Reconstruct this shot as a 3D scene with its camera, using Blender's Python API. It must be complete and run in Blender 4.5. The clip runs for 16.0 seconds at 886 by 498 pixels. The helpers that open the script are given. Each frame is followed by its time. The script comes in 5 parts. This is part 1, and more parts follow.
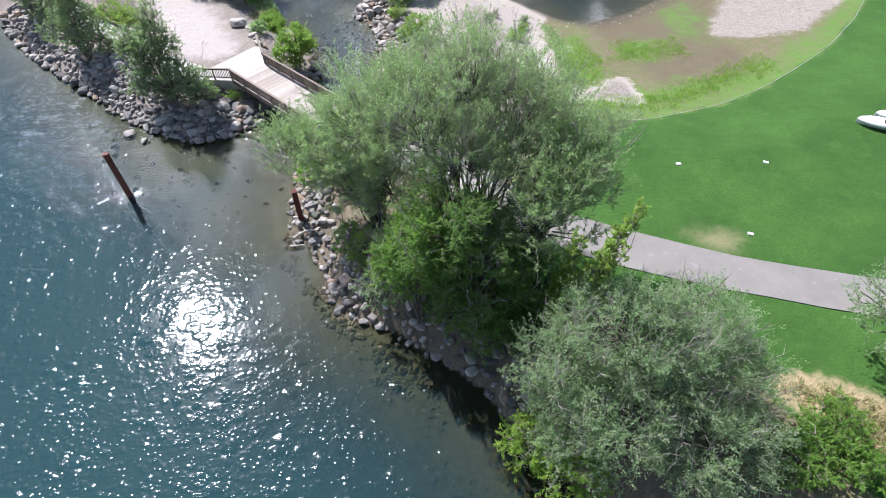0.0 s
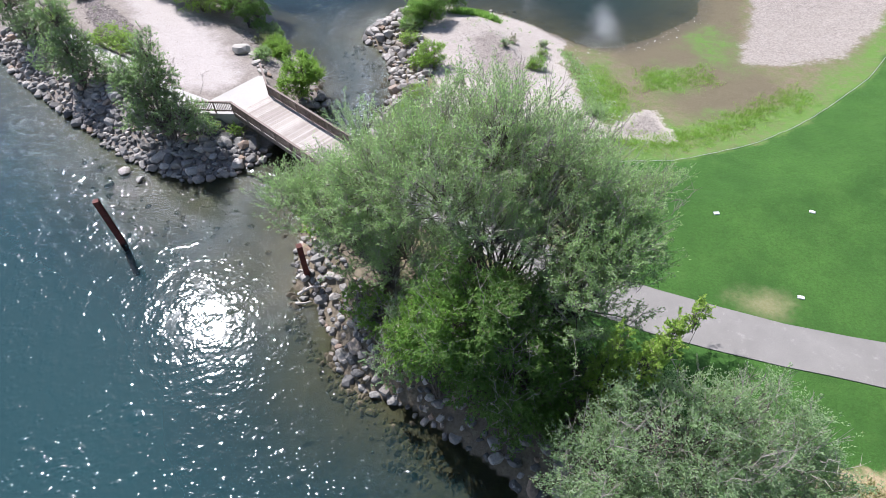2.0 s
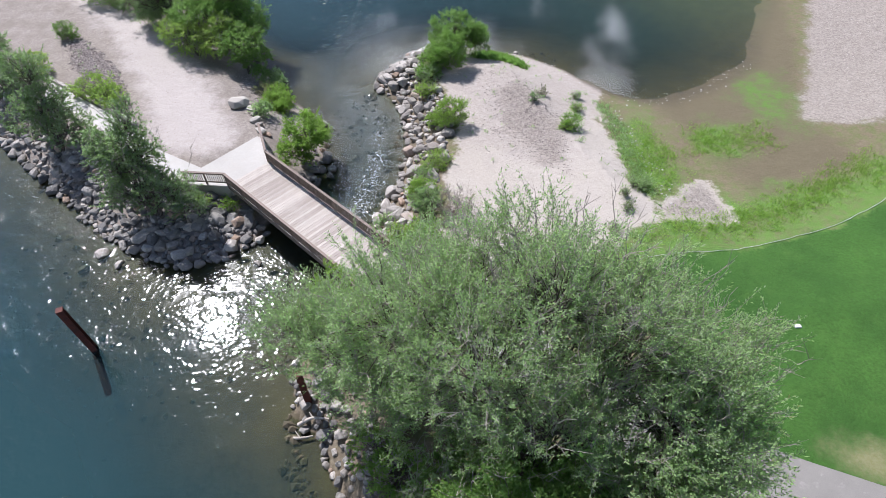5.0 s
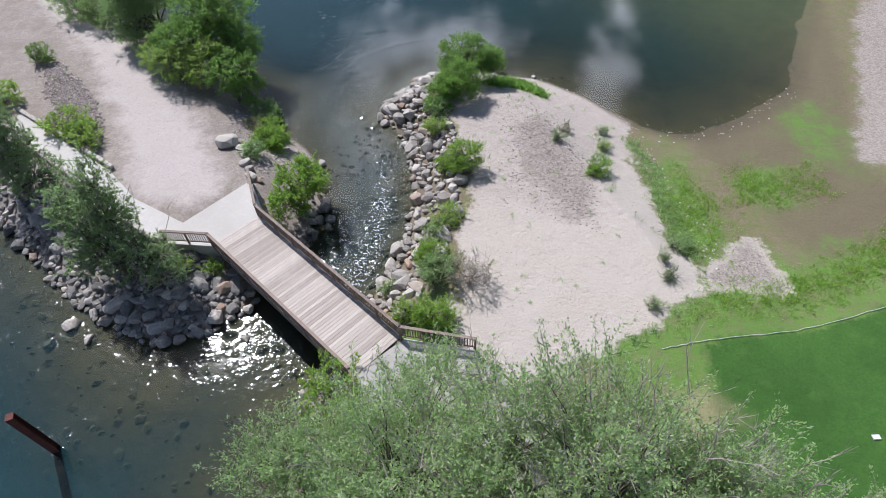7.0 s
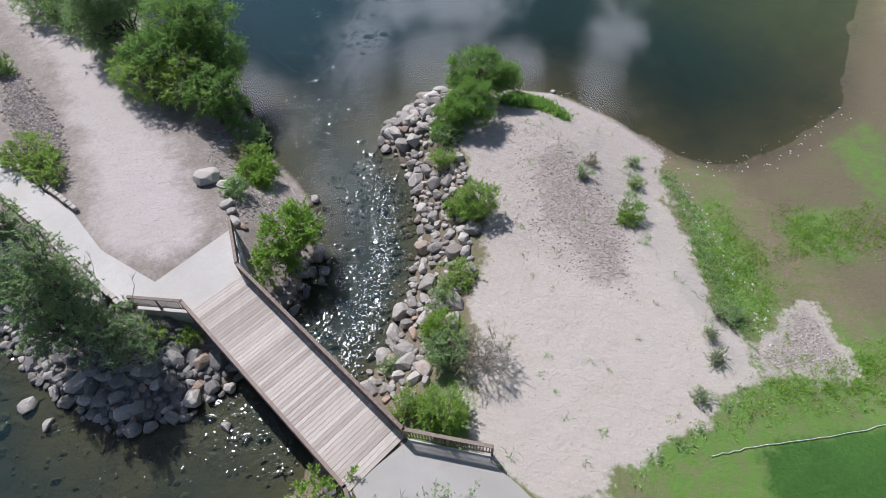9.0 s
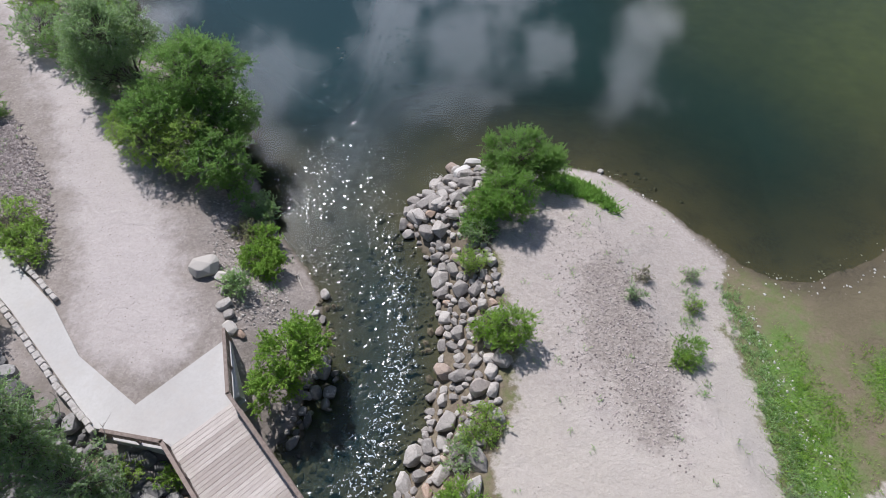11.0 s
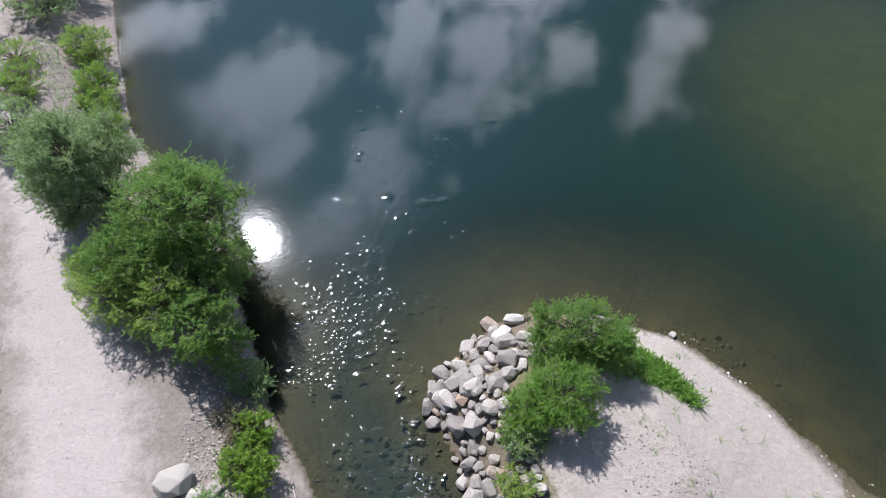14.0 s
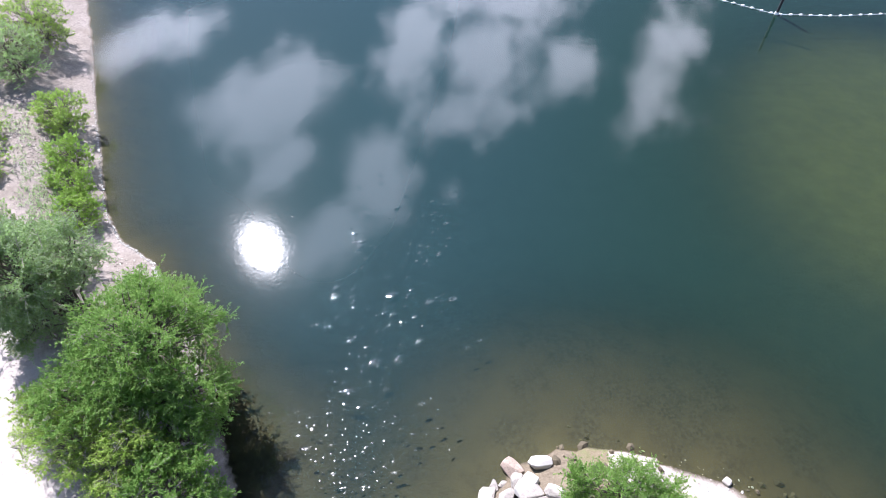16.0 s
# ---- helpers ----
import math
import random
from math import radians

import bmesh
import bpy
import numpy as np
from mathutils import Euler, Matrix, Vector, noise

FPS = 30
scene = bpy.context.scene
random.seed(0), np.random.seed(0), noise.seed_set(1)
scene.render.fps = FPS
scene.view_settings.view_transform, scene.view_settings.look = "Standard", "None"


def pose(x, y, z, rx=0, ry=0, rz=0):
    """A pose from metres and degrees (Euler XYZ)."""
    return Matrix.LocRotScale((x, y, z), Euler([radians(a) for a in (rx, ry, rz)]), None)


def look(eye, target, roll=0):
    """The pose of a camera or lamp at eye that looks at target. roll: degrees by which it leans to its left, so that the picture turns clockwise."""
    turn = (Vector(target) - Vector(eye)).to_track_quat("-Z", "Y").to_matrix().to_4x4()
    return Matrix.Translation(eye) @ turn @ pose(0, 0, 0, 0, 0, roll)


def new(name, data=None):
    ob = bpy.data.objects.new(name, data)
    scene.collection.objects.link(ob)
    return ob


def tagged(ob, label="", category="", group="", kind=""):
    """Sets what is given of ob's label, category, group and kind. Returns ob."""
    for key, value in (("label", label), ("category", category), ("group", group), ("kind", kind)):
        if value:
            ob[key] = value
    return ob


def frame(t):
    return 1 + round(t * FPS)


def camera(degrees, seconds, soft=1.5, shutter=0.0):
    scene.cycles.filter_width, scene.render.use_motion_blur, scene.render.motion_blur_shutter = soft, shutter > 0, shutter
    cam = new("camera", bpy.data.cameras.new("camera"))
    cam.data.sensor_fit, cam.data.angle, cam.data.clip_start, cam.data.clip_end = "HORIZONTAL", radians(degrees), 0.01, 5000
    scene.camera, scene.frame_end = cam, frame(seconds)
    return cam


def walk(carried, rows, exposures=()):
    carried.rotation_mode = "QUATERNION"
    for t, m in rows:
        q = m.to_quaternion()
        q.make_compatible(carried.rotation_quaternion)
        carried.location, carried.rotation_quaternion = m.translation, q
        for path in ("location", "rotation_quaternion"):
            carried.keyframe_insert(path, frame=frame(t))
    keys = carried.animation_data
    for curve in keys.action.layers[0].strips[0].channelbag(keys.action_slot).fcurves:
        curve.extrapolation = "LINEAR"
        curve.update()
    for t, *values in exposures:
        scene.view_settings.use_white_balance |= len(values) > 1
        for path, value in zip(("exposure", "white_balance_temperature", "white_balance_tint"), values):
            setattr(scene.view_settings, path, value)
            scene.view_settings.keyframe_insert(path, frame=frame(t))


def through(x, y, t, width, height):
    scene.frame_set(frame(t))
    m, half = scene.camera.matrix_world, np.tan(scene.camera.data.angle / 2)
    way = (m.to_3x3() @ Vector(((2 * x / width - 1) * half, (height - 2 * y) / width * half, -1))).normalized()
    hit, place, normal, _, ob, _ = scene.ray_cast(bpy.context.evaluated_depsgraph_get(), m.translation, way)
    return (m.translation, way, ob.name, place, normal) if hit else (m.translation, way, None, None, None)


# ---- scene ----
cam = camera(76.0, 16.0, soft=0.75)
PATH = [
    (0, (0.629, -1.253, 25.281), (0.58, 0.088, 23.798), -1.2),
    (0.5, (0.449, -0.242, 25.252), (0.398, 1.102, 23.771), -1.1),
    (1, (0.264, 0.779, 25.281), (0.208, 2.123, 23.801), -1.3),
    (1.5, (0.03, 1.838, 25.302), (-0.03, 3.184, 23.823), -1.3),
    (2, (-0.207, 2.937, 25.301), (-0.272, 4.284, 23.823), -1.4),
    (2.5, (-0.477, 4.107, 25.327), (-0.54, 5.454, 23.849), -1.3),
    (3, (-0.69, 5.329, 25.38), (-0.759, 6.675, 23.902), -1.4),
    (3.5, (-0.866, 6.604, 25.385), (-0.943, 7.95, 23.908), -1.6),
    (4, (-1.105, 7.862, 25.357), (-1.186, 9.213, 23.884), -1.7),
    (4.5, (-1.27, 9.234, 25.312), (-1.356, 10.585, 23.839), -1.8),
    (7, (-2.126, 16.869, 25.208), (-2.233, 18.186, 23.706), -2.4),
    (7.5, (-2.363, 18.527, 25.21), (-2.47, 19.816, 23.684), -2.4),
    (8, (-2.53, 20.096, 25.154), (-2.638, 21.366, 23.612), -2.4),
    (8.5, (-2.69, 21.746, 25.119), (-2.799, 22.992, 23.559), -2.5),
    (9, (-2.821, 23.408, 25.13), (-2.935, 24.636, 23.555), -2.8),
    (11.5, (-4.339, 33.367, 26.159), (-4.522, 34.531, 24.543), -1.3),
    (12, (-4.689, 35.179, 26.177), (-4.885, 36.339, 24.56), -1.5),
    (12.5, (-5.069, 37.016, 26.13), (-5.276, 38.173, 24.512), -1.7),
    (13, (-5.52, 38.82, 26.063), (-5.733, 39.977, 24.445), -1.8),
    (13.5, (-5.93, 40.514, 25.955), (-6.147, 41.679, 24.345), -1.9),
    (14, (-6.318, 42.179, 25.897), (-6.543, 43.35, 24.292), -2.1),
    (14.5, (-6.778, 43.853, 25.858), (-7.005, 45.027, 24.255), -2.1),
    (15, (-7.292, 45.515, 25.824), (-7.517, 46.694, 24.224), -1.9),
    (15.5, (-7.671, 47.099, 25.803), (-7.898, 48.29, 24.212), -2.1),
    (16, (-7.972, 48.673, 25.807), (-8.204, 49.868, 24.221), -2.2),
]
EXPOSURES = [(0, 0.83, 6060, 16), (3.5, 0.68, 6060, 16), (7, 0.33, 6060, 15), (9, 0.17, 6060, 15), (12.5, 0.19, 6080, 15), (14, 0.45, 6060, 16), (15, 0.83, 6030, 19), (16, 1.23, 6000, 21)]
walk(cam, [(t, look(eye, target, roll)) for t, eye, target, roll in PATH], EXPOSURES)

# ---- world, sun and sky ----
SUN_UP, SUN_SIDE = 48.4, -38.2          # elevation, and turn from +y towards +x
sun_way = Vector((math.sin(radians(SUN_SIDE)) * math.cos(radians(SUN_UP)), math.cos(radians(SUN_SIDE)) * math.cos(radians(SUN_UP)), math.sin(radians(SUN_UP))))
world = bpy.data.worlds.new("sky")
scene.world = world
world.use_nodes = True


def build_sky():
    nt = world.node_tree
    nt.nodes.clear()
    n, l = nt.nodes.new, nt.links.new
    out, bg = n("ShaderNodeOutputWorld"), n("ShaderNodeBackground")
    sky = n("ShaderNodeTexSky")
    sky.sky_type, sky.sun_disc = "NISHITA", False
    sky.sun_elevation, sky.sun_rotation = radians(SUN_UP), radians(SUN_SIDE)
    sky.altitude, sky.dust_density = 800, 1.2
    bg.inputs["Strength"].default_value = 0.085
    # scattered cumulus, laid out on a flat cloud layer overhead
    geo, sep = n("ShaderNodeTexCoord"), n("ShaderNodeSeparateXYZ")
    l(geo.outputs["Generated"], sep.inputs[0])
    up = n("ShaderNodeMath"); up.operation = "MAXIMUM"; up.inputs[1].default_value = 0.08
    l(sep.outputs["Z"], up.inputs[0])
    dx, dy = n("ShaderNodeMath"), n("ShaderNodeMath")
    dx.operation = dy.operation = "DIVIDE"
    l(sep.outputs["X"], dx.inputs[0]); l(up.outputs[0], dx.inputs[1])
    l(sep.outputs["Y"], dy.inputs[0]); l(up.outputs[0], dy.inputs[1])
    flat = n("ShaderNodeCombineXYZ")
    l(dx.outputs[0], flat.inputs["X"]); l(dy.outputs[0], flat.inputs["Y"])
    wisp = n("ShaderNodeTexNoise"); wisp.inputs["Scale"].default_value = 5.0; wisp.inputs["Detail"].default_value = 9; wisp.inputs["Roughness"].default_value = 0.62
    streak = n("ShaderNodeMapping"); streak.inputs["Scale"].default_value = (1.35, 0.75, 1.0)
    l(flat.outputs[0], streak.inputs["Vector"]); l(streak.outputs[0], wisp.inputs["Vector"])
    wide = n("ShaderNodeTexNoise"); wide.inputs["Scale"].default_value = 1.7; wide.inputs["Detail"].default_value = 3
    l(flat.outputs[0], wide.inputs["Vector"])
    cover = None
    for cx, cy, rx, ry, turn, thick in CLOUDS:
        mp = n("ShaderNodeMapping"); mp.vector_type = "TEXTURE"
        mp.inputs["Location"].default_value = (cx, cy, 0); mp.inputs["Rotation"].default_value = (0, 0, radians(turn)); mp.inputs["Scale"].default_value = (rx, ry, 1)
        l(flat.outputs[0], mp.inputs["Vector"])
        ln = n("ShaderNodeVectorMath"); ln.operation = "LENGTH"
        l(mp.outputs[0], ln.inputs[0])
        fall = n("ShaderNodeMapRange"); fall.inputs["From Min"].default_value = 1.25; fall.inputs["From Max"].default_value = 0.0; fall.inputs["To Max"].default_value = thick
        l(ln.outputs["Value"], fall.inputs["Value"])
        if cover is None:
            cover = fall.outputs[0]
        else:
            mx = n("ShaderNodeMath"); mx.operation = "MAXIMUM"
            l(cover, mx.inputs[0]); l(fall.outputs[0], mx.inputs[1]); cover = mx.outputs[0]
    # the far sky carries clouds of the same kind by chance
    far = n("ShaderNodeVectorMath"); far.operation = "LENGTH"; l(flat.outputs[0], far.inputs[0])
    farm = n("ShaderNodeMapRange"); farm.inputs["From Min"].default_value = 2.0; farm.inputs["From Max"].default_value = 2.6; farm.inputs["To Max"].default_value = 0.35
    l(far.outputs["Value"], farm.inputs["Value"])
    fw = n("ShaderNodeMapRange"); fw.inputs["From Min"].default_value = 0.45; fw.inputs["From Max"].default_value = 0.62
    l(wide.outputs["Fac"], fw.inputs["Value"])
    fm = n("ShaderNodeMath"); fm.operation = "MULTIPLY"; l(farm.outputs[0], fm.inputs[0]); l(fw.outputs[0], fm.inputs[1])
    mx = n("ShaderNodeMath"); mx.operation = "MAXIMUM"; l(cover, mx.inputs[0]); l(fm.outputs[0], mx.inputs[1])
    # ragged edges
    sw = n("ShaderNodeMath"); sw.operation = "MULTIPLY"; l(wisp.outputs["Fac"], sw.inputs[0]); sw.inputs[1].default_value = 1.25
    ad = n("ShaderNodeMath"); ad.operation = "ADD"; l(mx.outputs[0], ad.inputs[0]); l(sw.outputs[0], ad.inputs[1])
    mask = n("ShaderNodeMapRange"); mask.interpolation_type = "SMOOTHSTEP"
    mask.inputs["From Min"].default_value = 0.92; mask.inputs["From Max"].default_value = 1.28
    l(ad.outputs[0], mask.inputs["Value"])
    mix = n("ShaderNodeMix"); mix.data_type = "RGBA"
    l(mask.outputs[0], mix.inputs["Factor"]); l(sky.outputs[0], mix.inputs["A"])
    mix.inputs["B"].default_value = (40, 41, 45, 1)
    l(mix.outputs["Result"], bg.inputs["Color"]); l(bg.outputs[0], out.inputs[0])


# clouds: place and half-widths on the layer, turn, thickness
CLOUDS = [
    (-0.71, 1.22, 0.27, 0.38, -8, 0.90), (-0.57, 1.00, 0.12, 0.24, -10, 0.70),
    (-0.36, 1.50, 0.18, 0.46, 6, 0.80), (-0.17, 1.22, 0.28, 0.20, 10, 0.78), (0.10, 1.46, 0.18, 0.32, -20, 0.68), (-0.14, 1.84, 0.48, 0.30, 0, 0.76), (-0.12, 1.50, 0.34, 0.40, 0, 0.76),
    (0.41, 1.58, 0.18, 0.60, -14, 0.66), (0.33, 1.36, 0.11, 0.34, -20, 0.68),
    (-0.35, 0.96, 0.13, 0.30, 10, 0.88), (-0.40, 0.76, 0.15, 0.22, -30, 0.82),
    (-1.16, 1.46, 0.34, 0.20, 42, 0.90), (-0.15, 0.93, 0.06, 0.08, 0, 0.55),
    (-0.34, 2.08, 0.12, 0.36, 0, 0.54), (0.24, 2.14, 0.12, 0.26, 0, 0.52), (0.52, 2.05, 0.10, 0.34, -6, 0.54),
    (1.1, 0.9, 0.3, 0.25, 20, 0.6), (-1.5, 0.1, 0.3, 0.3, 0, 0.6), (0.5, -0.9, 0.4, 0.25, 30, 0.6)]
build_sky()

lamp = new("sun", bpy.data.lights.new("sun", "SUN"))
lamp.data.energy, lamp.data.angle, lamp.data.color = 5.0, radians(0.55), (1.0, 0.975, 0.95)
lamp.matrix_world = look(sun_way * 200 + Vector((0, 40, 0)), (0, 40, 0))

# ---- materials ----
class Nodes:
    """A small writer of node materials."""

    def __init__(self, name):
        self.mat = bpy.data.materials.new(name)
        self.mat.use_nodes = True
        self.nt = self.mat.node_tree
        self.nt.nodes.clear()
        self.out = self.add("ShaderNodeOutputMaterial")
        self.geo = self.add("ShaderNodeNewGeometry")

    def add(self, kind, **values):
        node = self.nt.nodes.new(kind)
        for key, value in values.items():
            node.inputs[key.replace("_", " ")].default_value = value
        return node

    def link(self, a, b):
        self.nt.links.new(a, b)

    def attr(self, name):
        node = self.add("ShaderNodeAttribute")
        node.attribute_name = name
        return node.outputs["Fac"]

    def noise(self, scale, detail=4.0, rough=0.55, vector=None, warp=0.0):
        node = self.add("ShaderNodeTexNoise", Scale=scale, Detail=detail, Roughness=rough, Distortion=warp)
        self.link(vector if vector else self.geo.outputs["Position"], node.inputs["Vector"])
        return node.outputs["Fac"]

    def cells(self, scale, what="Distance", vector=None, feature="F1"):
        node = self.add("ShaderNodeTexVoronoi", Scale=scale)
        node.feature = feature
        self.link(vector if vector else self.geo.outputs["Position"], node.inputs["Vector"])
        return node.outputs[what]

    def span(self, value, a, b, lo=0.0, hi=1.0, smooth=False):
        node = self.add("ShaderNodeMapRange", From_Min=a, From_Max=b, To_Min=lo, To_Max=hi)
        if smooth:
            node.interpolation_type = "SMOOTHSTEP"
        self.link(value, node.inputs["Value"])
        return node.outputs["Result"]

    def math(self, op, a, b=None):
        node = self.add("ShaderNodeMath")
        node.operation = op
        for i, v in enumerate((a, b)):
            if v is None:
                continue
            if isinstance(v, (int, float)):
                node.inputs[i].default_value = v
            else:
                self.link(v, node.inputs[i])
        return node.outputs[0]

    def mix(self, fac, a, b, blend="MIX"):
        node = self.add("ShaderNodeMix")
        node.data_type, node.blend_type = "RGBA", blend
        for key, v in (("Factor", fac), ("A", a), ("B", b)):
            if isinstance(v, (int, float)):
                node.inputs[key].default_value = v
            elif isinstance(v, tuple):
                node.inputs[key].default_value = (*v, 1.0) if len(v) == 3 else v
            else:
                self.link(v, node.inputs[key])
        return node.outputs["Result"]

    def bump(self, height, strength=0.5, distance=0.02, normal=None):
        node = self.add("ShaderNodeBump", Strength=strength, Distance=distance)
        self.link(height, node.inputs["Height"])
        if normal:
            self.link(normal, node.inputs["Normal"])
        return node.outputs["Normal"]

    def surface(self, colour, rough=0.8, metal=0.0, normal=None, spec=0.3):
        bsdf = self.add("ShaderNodeBsdfPrincipled", Metallic=metal)
        bsdf.inputs["Specular IOR Level"].default_value = spec
        for key, v in (("Base Color", colour), ("Roughness", rough)):
            if isinstance(v, (int, float)):
                bsdf.inputs[key].default_value = v
            elif isinstance(v, tuple):
                bsdf.inputs[key].default_value = (*v, 1.0)
            else:
                self.link(v, bsdf.inputs[key])
        if normal:
            self.link(normal, bsdf.inputs["Normal"])
        self.link(bsdf.outputs[0], self.out.inputs["Surface"])
        return self.mat


def random_of_object(m):
    return m.add("ShaderNodeObjectInfo").outputs["Random"]


def material_rock(name, dark, light):
    m = Nodes(name)
    tone = m.mix(random_of_object(m), dark, light)
    warm = m.span(m.math("FRACT", m.math("MULTIPLY", random_of_object(m), 7.31)), 0.9, 0.97)
    tone = m.mix(warm, tone, (0.36, 0.26, 0.19))
    grey = m.span(m.math("FRACT", m.math("MULTIPLY", random_of_object(m), 3.77)), 0.6, 0.9, 0, 0.7)
    tone = m.mix(grey, tone, tuple(c * 0.85 for c in dark))
    speck = m.noise(9.0, 6, 0.7)
    col = m.mix(m.span(speck, 0.35, 0.7), tone, (0.2, 0.185, 0.17), "MULTIPLY")
    col = m.mix(m.span(speck, 0.3, 0.75, 0.0, 0.55), tone, col)
    lichen = m.span(m.noise(3.0, 5, 0.6), 0.6, 0.68, 0, 0.5)
    col = m.mix(lichen, col, (0.47, 0.455, 0.41))
    # the tide line: wet stone by the water, with algae
    z = m.add("ShaderNodeSeparateXYZ")
    m.link(m.geo.outputs["Position"], z.inputs[0])
    wet = m.span(m.math("ADD", z.outputs["Z"], m.span(speck, 0, 1, -0.08, 0.08)), 0.04, 0.12, 1, 0)
    col = m.mix(m.math("MULTIPLY", wet, 0.8), col, (0.07, 0.06, 0.04))
    return m.surface(col, m.span(wet, 0, 1, 0.85, 0.35), normal=m.bump(m.noise(14, 6, 0.65), 0.6, 0.05))


def material_concrete(name, k):
    m = Nodes(name)
    big, fine = m.noise(0.35, 5, 0.6), m.noise(7.0, 7, 0.7)
    col = m.mix(m.span(big, 0.35, 0.7), (0.47 * k, 0.45 * k, 0.415 * k), (0.40 * k, 0.375 * k, 0.34 * k))
    col = m.mix(m.span(fine, 0.4, 0.75, 0, 0.35), col, (0.33, 0.305, 0.27))
    sand = m.span(m.noise(1.3, 6, 0.65), 0.52, 0.66, 0, 0.6)
    col = m.mix(sand, col, (0.42 * k, 0.385 * k, 0.34 * k))
    return m.surface(col, 0.9, normal=m.bump(fine, 0.25, 0.01), spec=0.2)


def material_asphalt():
    m = Nodes("weathered_asphalt")
    big, fine = m.noise(0.5, 4, 0.6), m.noise(30.0, 5, 0.75)
    col = m.mix(m.span(big, 0.35, 0.65), (0.25, 0.234, 0.21), (0.21, 0.195, 0.175))
    col = m.mix(m.span(fine, 0.35, 0.7, 0, 0.45), col, (0.14, 0.134, 0.13))
    worn = m.span(m.noise(2.2, 6, 0.7), 0.58, 0.72, 0, 0.5)
    col = m.mix(worn, col, (0.35, 0.33, 0.31))
    return m.surface(col, 0.92, normal=m.bump(fine, 0.3, 0.01), spec=0.2)


def material_deck():
    m = Nodes("weathered_deck_plank")
    info = m.add("ShaderNodeObjectInfo")
    co = m.add("ShaderNodeTexCoord")
    mp = m.add("ShaderNodeMapping")
    mp.inputs["Scale"].default_value = (1.2, 22.0, 22.0)
    m.link(co.outputs["Object"], mp.inputs["Vector"])
    ad = m.add("ShaderNodeVectorMath")
    m.link(mp.outputs[0], ad.inputs[0])
    m.link(info.outputs["Location"], ad.inputs[1])
    grain = m.noise(2.0, 6, 0.65, vector=ad.outputs[0])
    tone = m.mix(info.outputs["Random"], (0.34, 0.295, 0.255), (0.53, 0.475, 0.42))
    col = m.mix(m.span(grain, 0.4, 0.75, 0, 0.55), tone, (0.20, 0.16, 0.13))
    dust = m.span(m.noise(0.7, 5, 0.6), 0.5, 0.7, 0, 0.5)
    col = m.mix(dust, col, (0.43, 0.39, 0.34))
    return m.surface(col, 0.85, normal=m.bump(grain, 0.4, 0.01), spec=0.25)


def material_rail():
    m = Nodes("stained_rail_wood")
    grain = m.noise(6.0, 6, 0.7)
    tone = m.mix(random_of_object(m), (0.125, 0.09, 0.072), (0.2, 0.15, 0.12))
    col = m.mix(m.span(grain, 0.4, 0.7, 0, 0.6), tone, (0.30, 0.245, 0.20))
    return m.surface(col, 0.7, normal=m.bump(grain, 0.3, 0.01))


def material_rust():
    m = Nodes("rusted_steel")
    a, b = m.noise(3.0, 6, 0.7), m.noise(18.0, 5, 0.7)
    col = m.mix(m.span(a, 0.4, 0.65), (0.11, 0.028, 0.02), (0.055, 0.022, 0.018))
    col = m.mix(m.span(b, 0.5, 0.7, 0, 0.6), col, (0.19, 0.065, 0.035))
    return m.surface(col, 0.75, metal=0.15, normal=m.bump(b, 0.5, 0.02))


def material_bark(name, a, b):
    m = Nodes(name)
    mp = m.add("ShaderNodeMapping")
    mp.inputs["Scale"].default_value = (1, 1, 0.25)
    m.link(m.geo.outputs["Position"], mp.inputs["Vector"])
    g = m.noise(12.0, 6, 0.7, vector=mp.outputs[0])
    return m.surface(m.mix(m.span(g, 0.35, 0.65), a, b), 0.9, normal=m.bump(g, 0.7, 0.03))


def material_leaf(name, dark, light, silver=0.0):
    m = Nodes(name)
    rnd = m.geo.outputs["Random Per Island"]
    tone = m.mix(rnd, dark, light)
    clump = m.span(m.noise(0.9, 3, 0.55), 0.35, 0.68)
    tone = m.mix(m.math("MULTIPLY", clump, 0.65), tone, light)
    odd = m.span(m.math("FRACT", m.math("MULTIPLY", rnd, 13.7)), 0.93, 0.98, 0, 0.8)
    tone = m.mix(odd, tone, (0.30, 0.27, 0.11))
    if silver:
        pale = m.span(m.math("FRACT", m.math("MULTIPLY", rnd, 5.3)), 1.0 - silver, 1.0 - silver * 0.6, 0, 0.85)
        tone = m.mix(pale, tone, (0.36, 0.40, 0.30))
    bsdf = m.add("ShaderNodeBsdfPrincipled", Roughness=0.5)
    bsdf.inputs["Specular IOR Level"].default_value = 0.25
    m.link(tone, bsdf.inputs["Base Color"])
    back = m.add("ShaderNodeBsdfTranslucent")
    m.link(m.mix(0.5, tone, (0.27, 0.47, 0.12)), back.inputs["Color"])
    both = m.add("ShaderNodeMixShader", Fac=0.6)
    m.link(bsdf.outputs[0], both.inputs[1])
    m.link(back.outputs[0], both.inputs[2])
    m.link(both.outputs[0], m.out.inputs["Surface"])
    return m.mat


